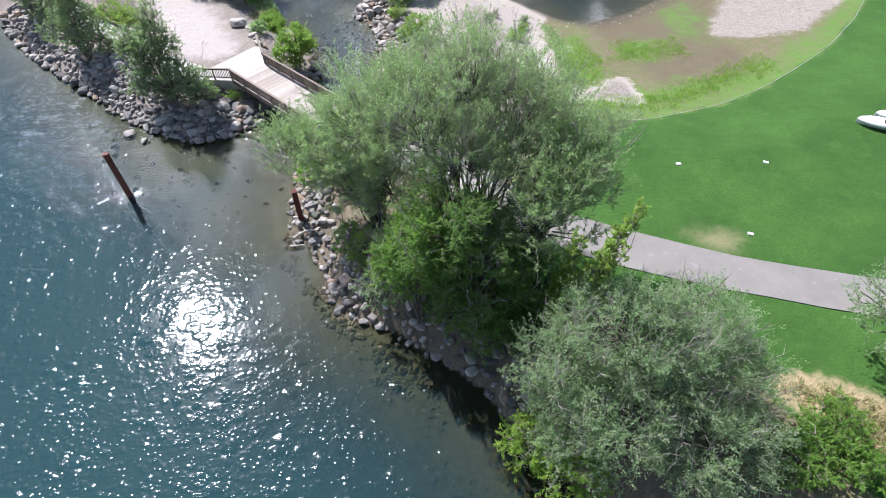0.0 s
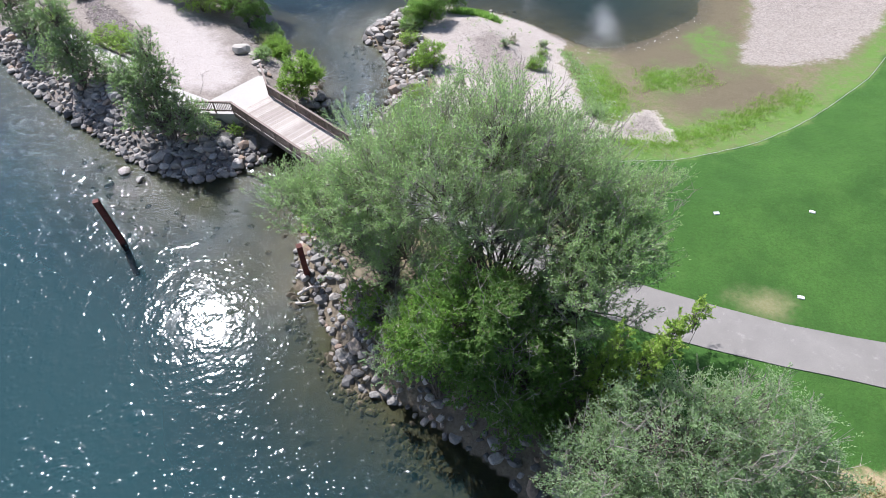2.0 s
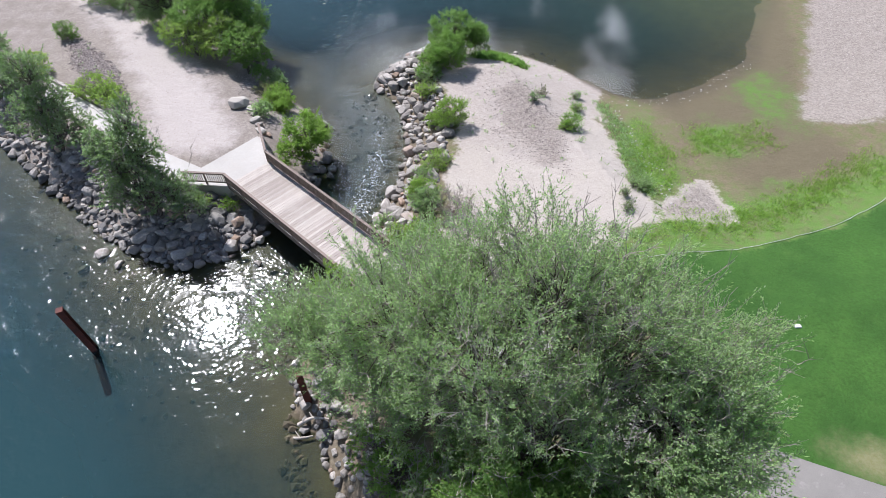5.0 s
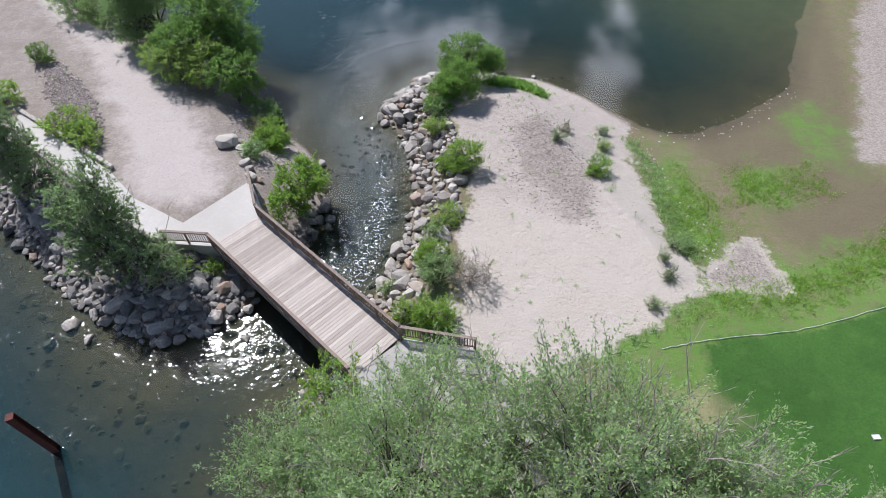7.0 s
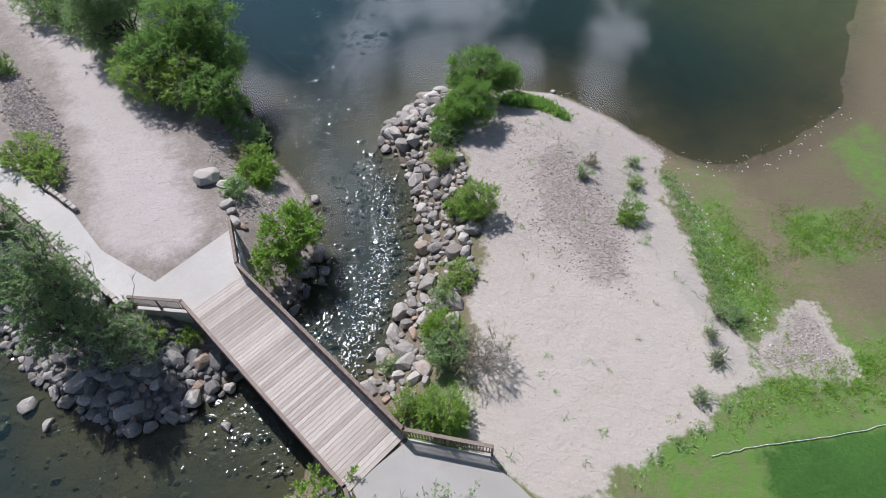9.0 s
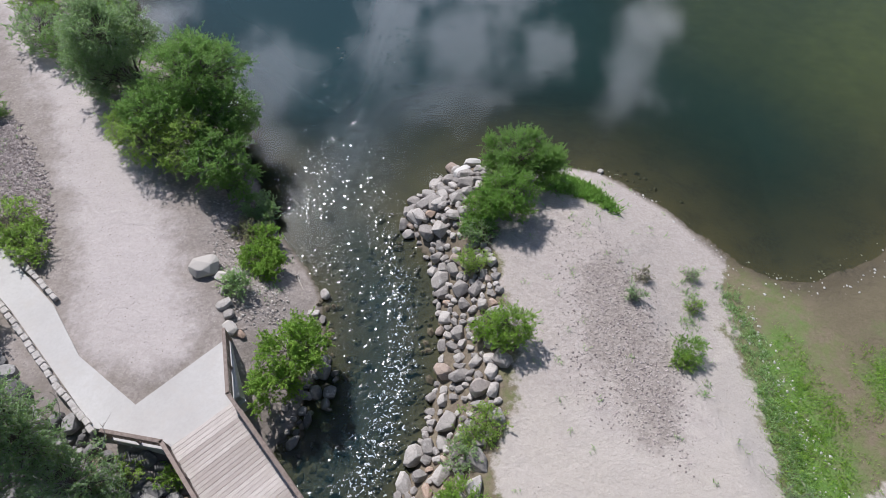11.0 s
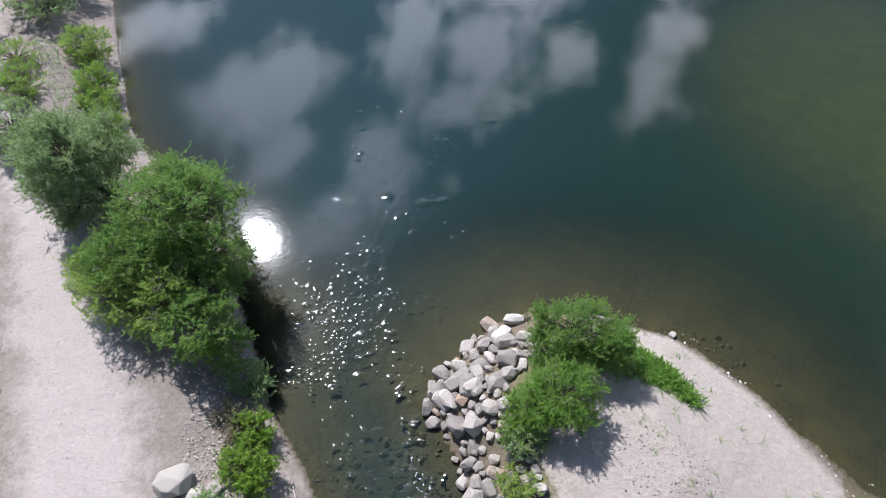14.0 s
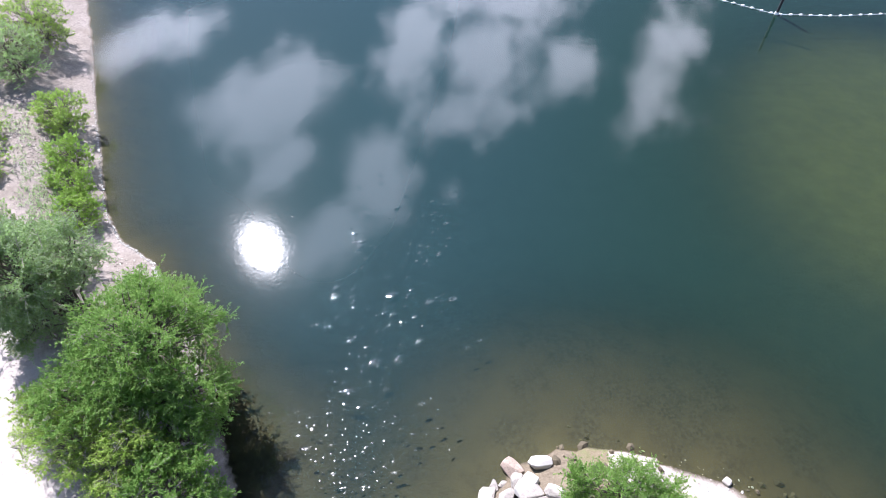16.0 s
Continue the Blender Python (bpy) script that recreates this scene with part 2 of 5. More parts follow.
def material_ground():
    m = Nodes("ground_cover")
    edge = m.math("ADD", m.span(m.noise(0.55, 5, 0.6), 0.25, 0.75, -1.0, 1.0), m.span(m.noise(4.0, 4, 0.65), 0.3, 0.7, -0.35, 0.35))
    fine, grit = m.noise(26.0, 5, 0.7), m.noise(7.0, 6, 0.7)
    pebble = m.cells(9.0, "Color")
    sepc = m.add("ShaderNodeSeparateXYZ")
    m.link(pebble, sepc.inputs[0])

    def inside(name, soft=0.25, ragged=1.0):
        sd = m.math("ADD", m.attr(name), m.math("MULTIPLY", edge, ragged))
        return m.span(sd, -soft, soft, smooth=True)

    # bare dirt with thin grass, the base of all
    dirt = m.mix(m.span(grit, 0.35, 0.7), (0.195, 0.158, 0.105), (0.14, 0.113, 0.07))
    thin = m.span(m.noise(1.2, 6, 0.7), 0.42, 0.6)
    rough_grass = m.mix(m.span(fine, 0.3, 0.7), (0.085, 0.13, 0.03), (0.14, 0.17, 0.055))
    col = m.mix(m.math("MULTIPLY", thin, 0.6), dirt, rough_grass)
    # damp brown flats by the pond
    flat_col = m.mix(m.span(grit, 0.3, 0.7), (0.15, 0.122, 0.08), (0.12, 0.104, 0.06))
    col = m.mix(inside("flats", 1.0, 0.8), col, flat_col)
    tuft = m.mix(m.span(fine, 0.3, 0.7), (0.075, 0.16, 0.025), (0.13, 0.23, 0.05))
    col = m.mix(m.math("MULTIPLY", inside("tufts", 1.5, 1.4), m.span(m.noise(1.6, 6, 0.72), 0.30, 0.56, 0.1, 0.9)), col, tuft)
    # mown lawn
    stripe = m.noise(0.3, 6, 0.62)
    lawn = m.mix(m.span(stripe, 0.35, 0.65), (0.032, 0.084, 0.015), (0.058, 0.135, 0.024))
    lawn = m.mix(m.span(fine, 0.35, 0.7, 0, 0.55), lawn, (0.058, 0.147, 0.032))
    lawn = m.mix(m.span(m.noise(8.0, 4, 0.7), 0.38, 0.66, 0.0, 0.6), lawn, (0.03, 0.068, 0.014))
    lawn = m.mix(m.span(m.noise(0.9, 5, 0.65), 0.55, 0.72, 0, 0.45), lawn, (0.07, 0.14, 0.03))
    col = m.mix(inside("lawn", 0.3, 0.42), col, lawn)
    worn = m.mix(m.span(grit, 0.3, 0.7), (0.33, 0.28, 0.18), (0.25, 0.21, 0.10))
    col = m.mix(m.math("MULTIPLY", inside("worn", 0.8, 0.5), 0.6), col, worn)
    soil = m.mix(m.span(grit, 0.3, 0.7), (0.20, 0.165, 0.12), (0.115, 0.092, 0.062))
    soil = m.mix(m.span(m.noise(1.6, 5, 0.7), 0.55, 0.68, 0, 0.5), soil, (0.26, 0.225, 0.14))
    col = m.mix(inside("soil", 0.4, 0.6), col, soil)
    # dry straw
    straw = m.mix(m.span(fine, 0.3, 0.7), (0.40, 0.325, 0.19), (0.26, 0.20, 0.115))
    col = m.mix(inside("straw", 0.5, 0.8), col, straw)
    # pale sand, gravel and stones
    sand = m.mix(m.span(grit, 0.3, 0.72), (0.44, 0.394, 0.335), (0.374, 0.33, 0.277))
    sand = m.mix(m.span(m.noise(0.35, 5, 0.6), 0.42, 0.64, 0, 0.7), sand, (0.42, 0.375, 0.328))
    sand = m.mix(m.span(fine, 0.5, 0.72, 0, 0.3), sand, (0.26, 0.225, 0.19))
    coarse = m.span(m.math("ADD", m.attr("tip"), m.math("MULTIPLY", edge, 1.5)), -1.0, 1.0, 0, 0.42)
    sand = m.mix(coarse, sand, m.mix(sepc.outputs["X"], (0.24, 0.20, 0.178), (0.365, 0.32, 0.29)))
    col = m.mix(inside("sand", 0.3, 0.75), col, sand)
    grey = m.mix(sepc.outputs["Z"], (0.225, 0.193, 0.168), (0.325, 0.284, 0.25))
    grey = m.mix(m.span(m.noise(0.6, 6, 0.68), 0.38, 0.62, 0, 0.75), grey, (0.185, 0.155, 0.125))
    col = m.mix(m.math("MULTIPLY", inside("plateau", 0.3, 0.5), 0.9), col, grey)
    grav = m.mix(sepc.outputs["X"], (0.165, 0.135, 0.11), (0.32, 0.28, 0.235))
    grav = m.mix(m.span(fine, 0.35, 0.7, 0, 0.5), grav, (0.30, 0.265, 0.24))
    col = m.mix(m.math("MULTIPLY", inside("gravel", 0.5, 0.7), 0.8), col, grav)
    track = m.mix(m.span(grit, 0.3, 0.7), (0.475, 0.425, 0.388), (0.405, 0.36, 0.328))
    col = m.mix(m.math("MULTIPLY", inside("track", 1.0, 0.9), 0.85), col, track)
    # stony bed and silt below the water
    bedstone = m.mix(sepc.outputs["Y"], (0.056, 0.046, 0.03), (0.09, 0.074, 0.047))
    bed = m.mix(m.span(m.noise(0.5, 4, 0.6), 0.4, 0.6), bedstone, (0.09, 0.072, 0.042))
    bed = m.mix(m.math("MULTIPLY", m.attr("shoal"), 0.85), bed, m.mix(m.span(m.noise(0.8, 5, 0.65), 0.35, 0.65), (0.135, 0.15, 0.06), (0.105, 0.118, 0.05)))
    z = m.add("ShaderNodeSeparateXYZ")
    m.link(m.geo.outputs["Position"], z.inputs[0])
    wet = m.span(m.math("ADD", z.outputs["Z"], m.span(grit, 0, 1, -0.06, 0.06)), 0.0, 0.09, 1, 0)
    col = m.mix(wet, col, bed)
    relief = m.math("ADD", m.math("ADD", m.math("MULTIPLY", fine, 0.6), m.math("MULTIPLY", sepc.outputs["X"], 0.7)), m.math("ADD", m.math("MULTIPLY", m.noise(1.1, 4, 0.55), 2.6), m.math("MULTIPLY", m.noise(5.5, 2, 0.5), 0.4)))
    return m.surface(col, m.span(wet, 0, 1, 0.95, 0.5), normal=m.bump(relief, 0.65, 0.06), spec=0.15)


def material_water():
    m = Nodes("clear_green_water")
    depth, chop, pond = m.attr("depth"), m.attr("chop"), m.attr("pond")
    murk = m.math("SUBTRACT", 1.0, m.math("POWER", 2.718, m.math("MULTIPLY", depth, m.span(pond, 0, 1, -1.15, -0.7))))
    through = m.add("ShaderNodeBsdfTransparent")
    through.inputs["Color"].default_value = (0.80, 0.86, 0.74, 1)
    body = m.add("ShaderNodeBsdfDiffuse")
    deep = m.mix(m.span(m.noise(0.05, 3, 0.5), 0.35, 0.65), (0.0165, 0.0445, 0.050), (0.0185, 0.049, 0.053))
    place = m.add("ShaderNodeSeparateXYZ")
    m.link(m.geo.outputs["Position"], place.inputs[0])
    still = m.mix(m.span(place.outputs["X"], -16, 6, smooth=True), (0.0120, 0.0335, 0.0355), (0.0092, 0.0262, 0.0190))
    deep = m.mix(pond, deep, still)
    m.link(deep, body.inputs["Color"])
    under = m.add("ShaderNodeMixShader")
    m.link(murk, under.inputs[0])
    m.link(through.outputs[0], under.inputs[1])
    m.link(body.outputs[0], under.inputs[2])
    # swell and ripples, rougher where small gusts touch the water
    swell = m.noise(0.6, 1, 0.5, warp=0.4)
    wave = m.noise(2.1, 1, 0.5, warp=0.8)
    rip = m.noise(5.0, 0, 0.5, warp=0.5)
    gust = m.span(m.noise(1.1, 2, 0.6), 0.42, 0.66, 0.25, 1.5, smooth=True)
    height = m.math("MULTIPLY", m.math("ADD", m.math("MULTIPLY", swell, 0.02), m.math("MULTIPLY", m.math("ADD", m.math("MULTIPLY", wave, 0.011), m.math("MULTIPLY", rip, 0.006)), gust)), chop)
    # single wavelets that rise here and there, thick in the bands of the current
    band = m.span(m.noise(0.24, 3, 0.6, warp=0.6), 0.40, 0.62, 0.3, 1.15, smooth=True)
    dense = m.math("MULTIPLY", m.attr("sparkle"), band)
    for scale, steep in ((0.95, 0.30), (1.7, 0.34), (2.7, 0.34), (3.6, 0.32)):
        cell = m.add("ShaderNodeTexVoronoi", Scale=scale)
        warped = m.add("ShaderNodeVectorMath")
        warped.operation = "MULTIPLY"
        warped.inputs[1].default_value = (1.0, 1.25, 1.0)
        m.link(m.geo.outputs["Position"], warped.inputs[0])
        m.link(warped.outputs[0], cell.inputs["Vector"])
        odds = m.add("ShaderNodeSeparateXYZ")
        m.link(cell.outputs["Color"], odds.inputs[0])
        hump = m.math("POWER", m.math("MAXIMUM", m.math("SUBTRACT", 1.0, m.math("POWER", m.math("DIVIDE", cell.outputs["Distance"], 0.45), 2.0)), 0.0), 2.0)
        there = m.span(m.math("ADD", odds.outputs["X"], dense), 0.995, 1.06)
        slope = m.math("MULTIPLY", m.span(m.math("POWER", odds.outputs["Y"], 1.25), 0, 1, 0.02, steep), m.span(m.attr("foam"), 0, 1, 1.0, 1.7))
        height = m.math("ADD", height, m.math("MULTIPLY", m.math("MULTIPLY", hump, there), m.math("MULTIPLY", slope, 0.45 / scale / 1.54)))
    normal = m.bump(height, 1.0, 1.0)
    shine = m.add("ShaderNodeBsdfGlossy")
    m.link(m.span(m.attr("sparkle"), 0.0, 0.9, 0.052, 0.13), shine.inputs["Roughness"])
    m.link(normal, shine.inputs["Normal"])
    fres = m.add("ShaderNodeFresnel", IOR=1.333)
    m.link(normal, fres.inputs["Normal"])
    both = m.add("ShaderNodeMixShader")
    m.link(fres.outputs[0], both.inputs[0])
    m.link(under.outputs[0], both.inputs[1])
    m.link(shine.outputs[0], both.inputs[2])
    # diffuse white specks, painted for froth and for sun glints in the rapids
    foam = m.add("ShaderNodeBsdfDiffuse")
    foam.inputs["Color"].default_value = (0.62, 0.64, 0.64, 1)
    froth_glint = m.math("ADD", m.noise(5.5, 2, 0.6, warp=1.0), m.span(m.attr("foam"), 0, 1, -0.32, 0.035))
    last = m.add("ShaderNodeMixShader")
    m.link(m.span(froth_glint, 0.60, 0.65, 0, 0.8), last.inputs[0])
    m.link(both.outputs[0], last.inputs[1])
    m.link(foam.outputs[0], last.inputs[2])
    m.link(last.outputs[0], m.out.inputs["Surface"])
    return m.mat


def material_plain(name, colour, rough=0.6, spread=0.12, metal=0.0):
    m = Nodes(name)
    g = m.noise(8.0, 5, 0.65)
    dark = tuple(c * (1 - spread * 2) for c in colour)
    return m.surface(m.mix(m.span(g, 0.35, 0.7), colour, dark), rough, metal=metal, normal=m.bump(g, 0.15, 0.01))


ROCK = material_rock("pale_boulder_stone", (0.25, 0.226, 0.20), (0.46, 0.42, 0.37))
# dark stone, made darker still for the shade under the bank trees
ROCK_DARK_SHADED = material_rock("dark_shaded_stone", (0.12, 0.114, 0.108), (0.30, 0.282, 0.255))
CONCRETE_GREY = material_concrete("worn_grey_concrete", 0.76)
CONCRETE, ASPHALT, DECK, RAIL, RUST = material_concrete("pale_concrete", 1.0), material_asphalt(), material_deck(), material_rail(), material_rust()
BARK = material_bark("willow_bark", (0.16, 0.135, 0.105), (0.085, 0.07, 0.055))
TWIG = material_bark("grey_twig", (0.39, 0.35, 0.305), (0.26, 0.225, 0.19))
DRY_TWIG = material_bark("dry_brown_twig", (0.26, 0.19, 0.15), (0.17, 0.12, 0.10))
LEAF_WILLOW = material_leaf("willow_leaf", (0.19, 0.325, 0.11), (0.44, 0.58, 0.265), 0.24)
LEAF_SILVER = material_leaf("silver_willow_leaf", (0.175, 0.285, 0.125), (0.40, 0.53, 0.28), 0.3)
LEAF_DARK = material_leaf("dark_leaf", (0.065, 0.145, 0.035), (0.17, 0.28, 0.07))
LEAF_MID = material_leaf("mid_green_leaf", (0.095, 0.2, 0.04), (0.235, 0.385, 0.09))
LEAF_BRIGHT = material_leaf("bright_leaf", (0.15, 0.29, 0.03), (0.34, 0.50, 0.075))
LEAF_GARDEN = material_leaf("fresh_green_leaf", (0.10, 0.23, 0.035), (0.26, 0.43, 0.08))
LEAF_POPLAR = material_leaf("poplar_leaf", (0.10, 0.185, 0.07), (0.30, 0.40, 0.185), 0.36)
LEAF_YELLOW = material_leaf("yellow_green_leaf", (0.22, 0.35, 0.05), (0.43, 0.57, 0.12))
LEAF_DRY = material_leaf("dry_twig_tip", (0.22, 0.16, 0.12), (0.33, 0.26, 0.20))
GROUND, WATER = material_ground(), material_water()
WHITE = material_plain("white_paint", (0.78, 0.78, 0.76), 0.5)
DARK = material_plain("dark_rubber", (0.03, 0.03, 0.032), 0.6)
STEEL = material_plain("galvanised_steel", (0.45, 0.46, 0.47), 0.4, metal=0.7)
BLOCKSTONE = material_plain("wall_block_stone", (0.47, 0.43, 0.38), 0.9, 0.2)
CABLE = material_plain("white_hose", (0.58, 0.58, 0.55), 0.6)


# ---- mesh helpers ----
def mesh_object(name, verts, faces, material, parent=None, smooth=False):
    """One mesh object from arrays; faces all have the same number of corners."""
    verts, faces = np.asarray(verts, np.float32), np.asarray(faces, np.int32)
    me = bpy.data.meshes.new(name)
    me.vertices.add(len(verts))
    me.vertices.foreach_set("co", verts.ravel())
    k = faces.shape[1]
    me.loops.add(faces.size)
    me.loops.foreach_set("vertex_index", faces.ravel())
    me.polygons.add(len(faces))
    me.polygons.foreach_set("loop_start", np.arange(0, faces.size, k, dtype=np.int32))
    me.polygons.foreach_set("use_smooth", np.full(len(faces), smooth))
    me.update(calc_edges=True)
    me.materials.append(material)
    ob = new(name, me)
    ob.parent = parent
    return ob


def part(name, bm, material, parent=None, label="", smooth=False):
    me = bpy.data.meshes.new(name)
    if smooth:
        for f in bm.faces:
            f.smooth = True
    bm.to_mesh(me)
    bm.free()
    me.materials.append(material)
    ob = new(name, me)
    ob.parent = parent
    return tagged(ob, label)


def box_bm(sx, sy, sz, bevel=0.0, at=(0, 0, 0)):
    bm = bmesh.new()
    bmesh.ops.create_cube(bm, size=1.0)
    bmesh.ops.scale(bm, vec=(sx, sy, sz), verts=bm.verts)
    if bevel:
        bmesh.ops.bevel(bm, geom=bm.edges[:], offset=bevel, segments=1, affect="EDGES")
    bmesh.ops.translate(bm, vec=at, verts=bm.verts)
    return bm


def box_mesh(name, sx, sy, sz, material, bevel=0.0):
    bm = box_bm(sx, sy, sz, bevel)
    me = bpy.data.meshes.new(name)
    bm.to_mesh(me)
    bm.free()
    me.materials.append(material)
    return me


def put(name, me, m, parent=None):
    ob = new(name, me)
    ob.parent = parent
    ob.matrix_world = m
    ob.matrix_parent_inverse = Matrix()
    ob.matrix_basis = m
    return ob


def thing(name, label, category, group="", kind=""):
    return tagged(new(name), label, category, group, kind)


def along(a, b, z=0.0):
    """The pose whose x axis runs from a to b, at their middle."""
    a, b = Vector((*a[:2], 0)), Vector((*b[:2], 0))
    d = b - a
    mid = (a + b) / 2
    return pose(mid.x, mid.y, z, 0, 0, math.degrees(math.atan2(d.y, d.x)))


# ---- the plan ----
BANK_RIVER = [(60, -40), (25, -9), (14, 0), (8, 5.5), (3.4, 10.4), (2.1, 12.4), (0.4, 13.6), (-0.9, 14.5), (-2.6, 15.8), (-4.7, 16.5), (-6.2, 17.6), (-7.1, 19.9), (-7.9, 21.5), (-9.5, 23.0), (-9.9, 24.8), (-10.0, 27.0), (-10.2, 29.4), (-9.4, 31.8)]
JETTY = [(-9.4, 31.8), (-7.9, 34.6), (-7.1, 36.1), (-6.3, 38.4), (-5.9, 40.8), (-5.8, 43.5), (-6.2, 46.4), (-7.0, 49.4), (-8.5, 51.2), (-9.2, 52.4), (-7.9, 54.4), (-6.6, 56.4), (-4.6, 57.6), (-2.0, 57.9), (0.3, 57.6)]
BEACH = [(0.3, 57.6), (2.4, 57.3), (4.0, 56.3), (6.3, 54.7), (8.1, 52.7), (9.6, 51.2), (11.8, 50.2), (14.2, 50.5), (17.5, 52.6), (21.8, 56.1), (23.9, 61.5), (26.5, 66.8), (29, 72), (36, 84), (46, 110), (50, 140), (80, 185)]
RIGHT_LAND = BANK_RIVER + JETTY[1:] + BEACH[1:] + [(600, 185), (600, -40)]
LEFT_RIVER = [(-180, 175), (-120, 118), (-60, 66), (-43.2, 50.9), (-37.7, 45.3), (-33.2, 41.8), (-29.6, 39.0), (-26.2, 36.3), (-23.5, 34.4), (-21.4, 33.2), (-19.2, 32.4), (-17.4, 32.6), (-15.6, 33.4), (-14.6, 34.6), (-14.1, 36.2)]
LEFT_POND = [(-14.1, 36.2), (-13.2, 37.8), (-12.4, 39.4), (-12.1, 41.5), (-11.9, 43.2), (-12.4, 44.7), (-12.9, 46.4), (-14.0, 47.9), (-16.4, 50.3), (-18.2, 53.2), (-20.5, 56.2), (-23.3, 60.4), (-26.5, 63.4), (-27.9, 64.8), (-30.6, 66.0), (-32.8, 68.2), (-35.3, 72.1), (-38.5, 77.0), (-44, 86), (-60, 110), (-120, 190)]
LEFT_LAND = LEFT_RIVER + LEFT_POND[1:]


def to_line(X, Y, line, closed=False):
    """The distance from points to a line of corners."""
    pts = list(line) + ([line[0]] if closed else [])
    best = np.full(X.shape, 1e9)
    for (ax, ay), (bx, by) in zip(pts, pts[1:]):
        dx, dy = bx - ax, by - ay
        t = np.clip(((X - ax) * dx + (Y - ay) * dy) / (dx * dx + dy * dy), 0, 1)
        best = np.minimum(best, np.hypot(X - ax - t * dx, Y - ay - t * dy))
    return best


def in_area(X, Y, area):
    hit = np.zeros(X.shape, bool)
    for (ax, ay), (bx, by) in zip(area, area[1:] + area[:1]):
        cross = (ay > Y) != (by > Y)
        hit ^= cross & (X < (bx - ax) * (Y - ay) / (by - ay if by != ay else 1e-9) + ax)
    return hit


def signed(X, Y, area):
    d = to_line(X, Y, area, True)
    return np.where(in_area(X, Y, area), d, -d)


def ease(v, a, b):
    t = np.clip((v - a) / (b - a), 0, 1)
    return t * t * (3 - 2 * t)


def lumps(X, Y, size, seed=0.0):
    """Soft uneven ground, about -1 to 1, from a few waves."""
    out = np.zeros(X.shape)
    for i, (kx, ky, ph) in enumerate(((1.0, 0.3, 0.0), (-0.45, 0.9, 1.7), (0.7, -0.8, 3.1), (1.9, 1.1, 0.6), (-1.3, 2.1, 4.4), (2.6, -1.7, 2.2))):
        out += np.sin((X * kx + Y * ky) / size * 2.2 + ph + seed) / (1.0 + i * 0.35)
    return out / 3.0


def shoal_of(X, Y):
    """The weedy shoal in the pond, 0 to 1."""
    return np.exp(-np.hypot((X - 17.5) / 15.5, (Y - 81.0) / 19.5) ** 5)


def height(X, Y):
    """The ground's height; the water's surface is at 0."""
    X, Y = np.asarray(X, float), np.asarray(Y, float)
    inR, inL = in_area(X, Y, RIGHT_LAND), in_area(X, Y, LEFT_LAND)
    d_bank, d_jetty, d_beach = to_line(X, Y, BANK_RIVER), to_line(X, Y, JETTY), to_line(X, Y, BEACH)
    top = 1.82 + 0.35 * ease(24 - Y, 0, 14) * ease(X, 2, 10)
    steep = np.minimum(top * ease(d_bank, -1.0, 3.2), top * ease(d_jetty, -0.9, 3.4))
    k = np.interp(X, [1, 5, 9, 14, 30], [0.34, 0.2, 0.095, 0.05, 0.05])
    gentle = k * d_beach + 0.0028 * np.clip(d_beach - 6, 0, 20) ** 2
    hR = np.minimum(np.minimum(steep, gentle), top)
    d_river, d_pond = to_line(X, Y, LEFT_RIVER), to_line(X, Y, LEFT_POND)
    wide = np.interp(X, [-25, -20.5], [3.4, 7.0])
    hL = np.minimum(1.82 * ease((d_river + 0.9) / (wide + 0.9), 0, 1), 1.86 * ease(d_pond, -0.6, 5.0))
    d_any = np.minimum(np.minimum(d_bank, d_jetty), np.minimum(np.minimum(d_beach, d_river), d_pond))
    fall = np.interp(d_any, [0, 1.5, 4, 7, 12, 30], [0.0, 0.24, 0.58, 1.3, 3.2, 4.5])
    fall = fall * (1.0 + 2.6 * ease(Y, 56, 63) * ease(-14 - X, 0, 6))
    shelf = (1.0 - 0.82 * shoal_of(X, Y)) * (1.0 - 0.55 * np.exp(-(np.hypot(X + 15, (Y - 28.5) * 1.1) / 9.5) ** 4))
    bed = -fall * shelf + 0.05 * lumps(X, Y, 1.7)
    rough = 0.035 * lumps(X, Y, 1.3) + 0.03 * lumps(X, Y, 4.0, 2.0)
    land = np.where(inR, hR, hL)
    out = np.where(inR | inL, land + rough * ease(land, 0.1, 0.8) * np.where(land > 1.7, 0.4, 1.0), bed)
    far = np.hypot(X, Y - 50)
    return np.where(far > 330, 2.0, out)


def height_at(x, y):
    return float(height(np.array([x]), np.array([y]))[0])


def steps(lo, hi, step, reach, grow=1.22):
    """Even steps from lo to hi, and ever wider ones beyond."""
    mid = list(np.arange(lo, hi + step / 2, step))
    a, b, s = [], [], step
    while not a or a[-1] > -reach:
        s *= grow
        a.append((a[-1] if a else lo) - s)
        b.append((b[-1] if b else hi) + s)
    return np.array(a[::-1] + mid + b)


def sheet(name, xs, ys, zfun, material, fields):
    X, Y = np.meshgrid(xs, ys)
    Z = zfun(X.ravel(), Y.ravel())
    nx, ny = len(xs), len(ys)
    i = (np.arange(ny - 1)[:, None] * nx + np.arange(nx - 1)[None, :]).ravel()
    ob = mesh_object(name, np.c_[X.ravel(), Y.ravel(), Z], np.c_[i, i + 1, i + nx + 1, i + nx], material, smooth=True)
    for key, values in fields(X.ravel(), Y.ravel(), Z).items():
        ob.data.attributes.new(key, "FLOAT", "POINT").data.foreach_set("value", np.asarray(values, np.float32))
    return ob


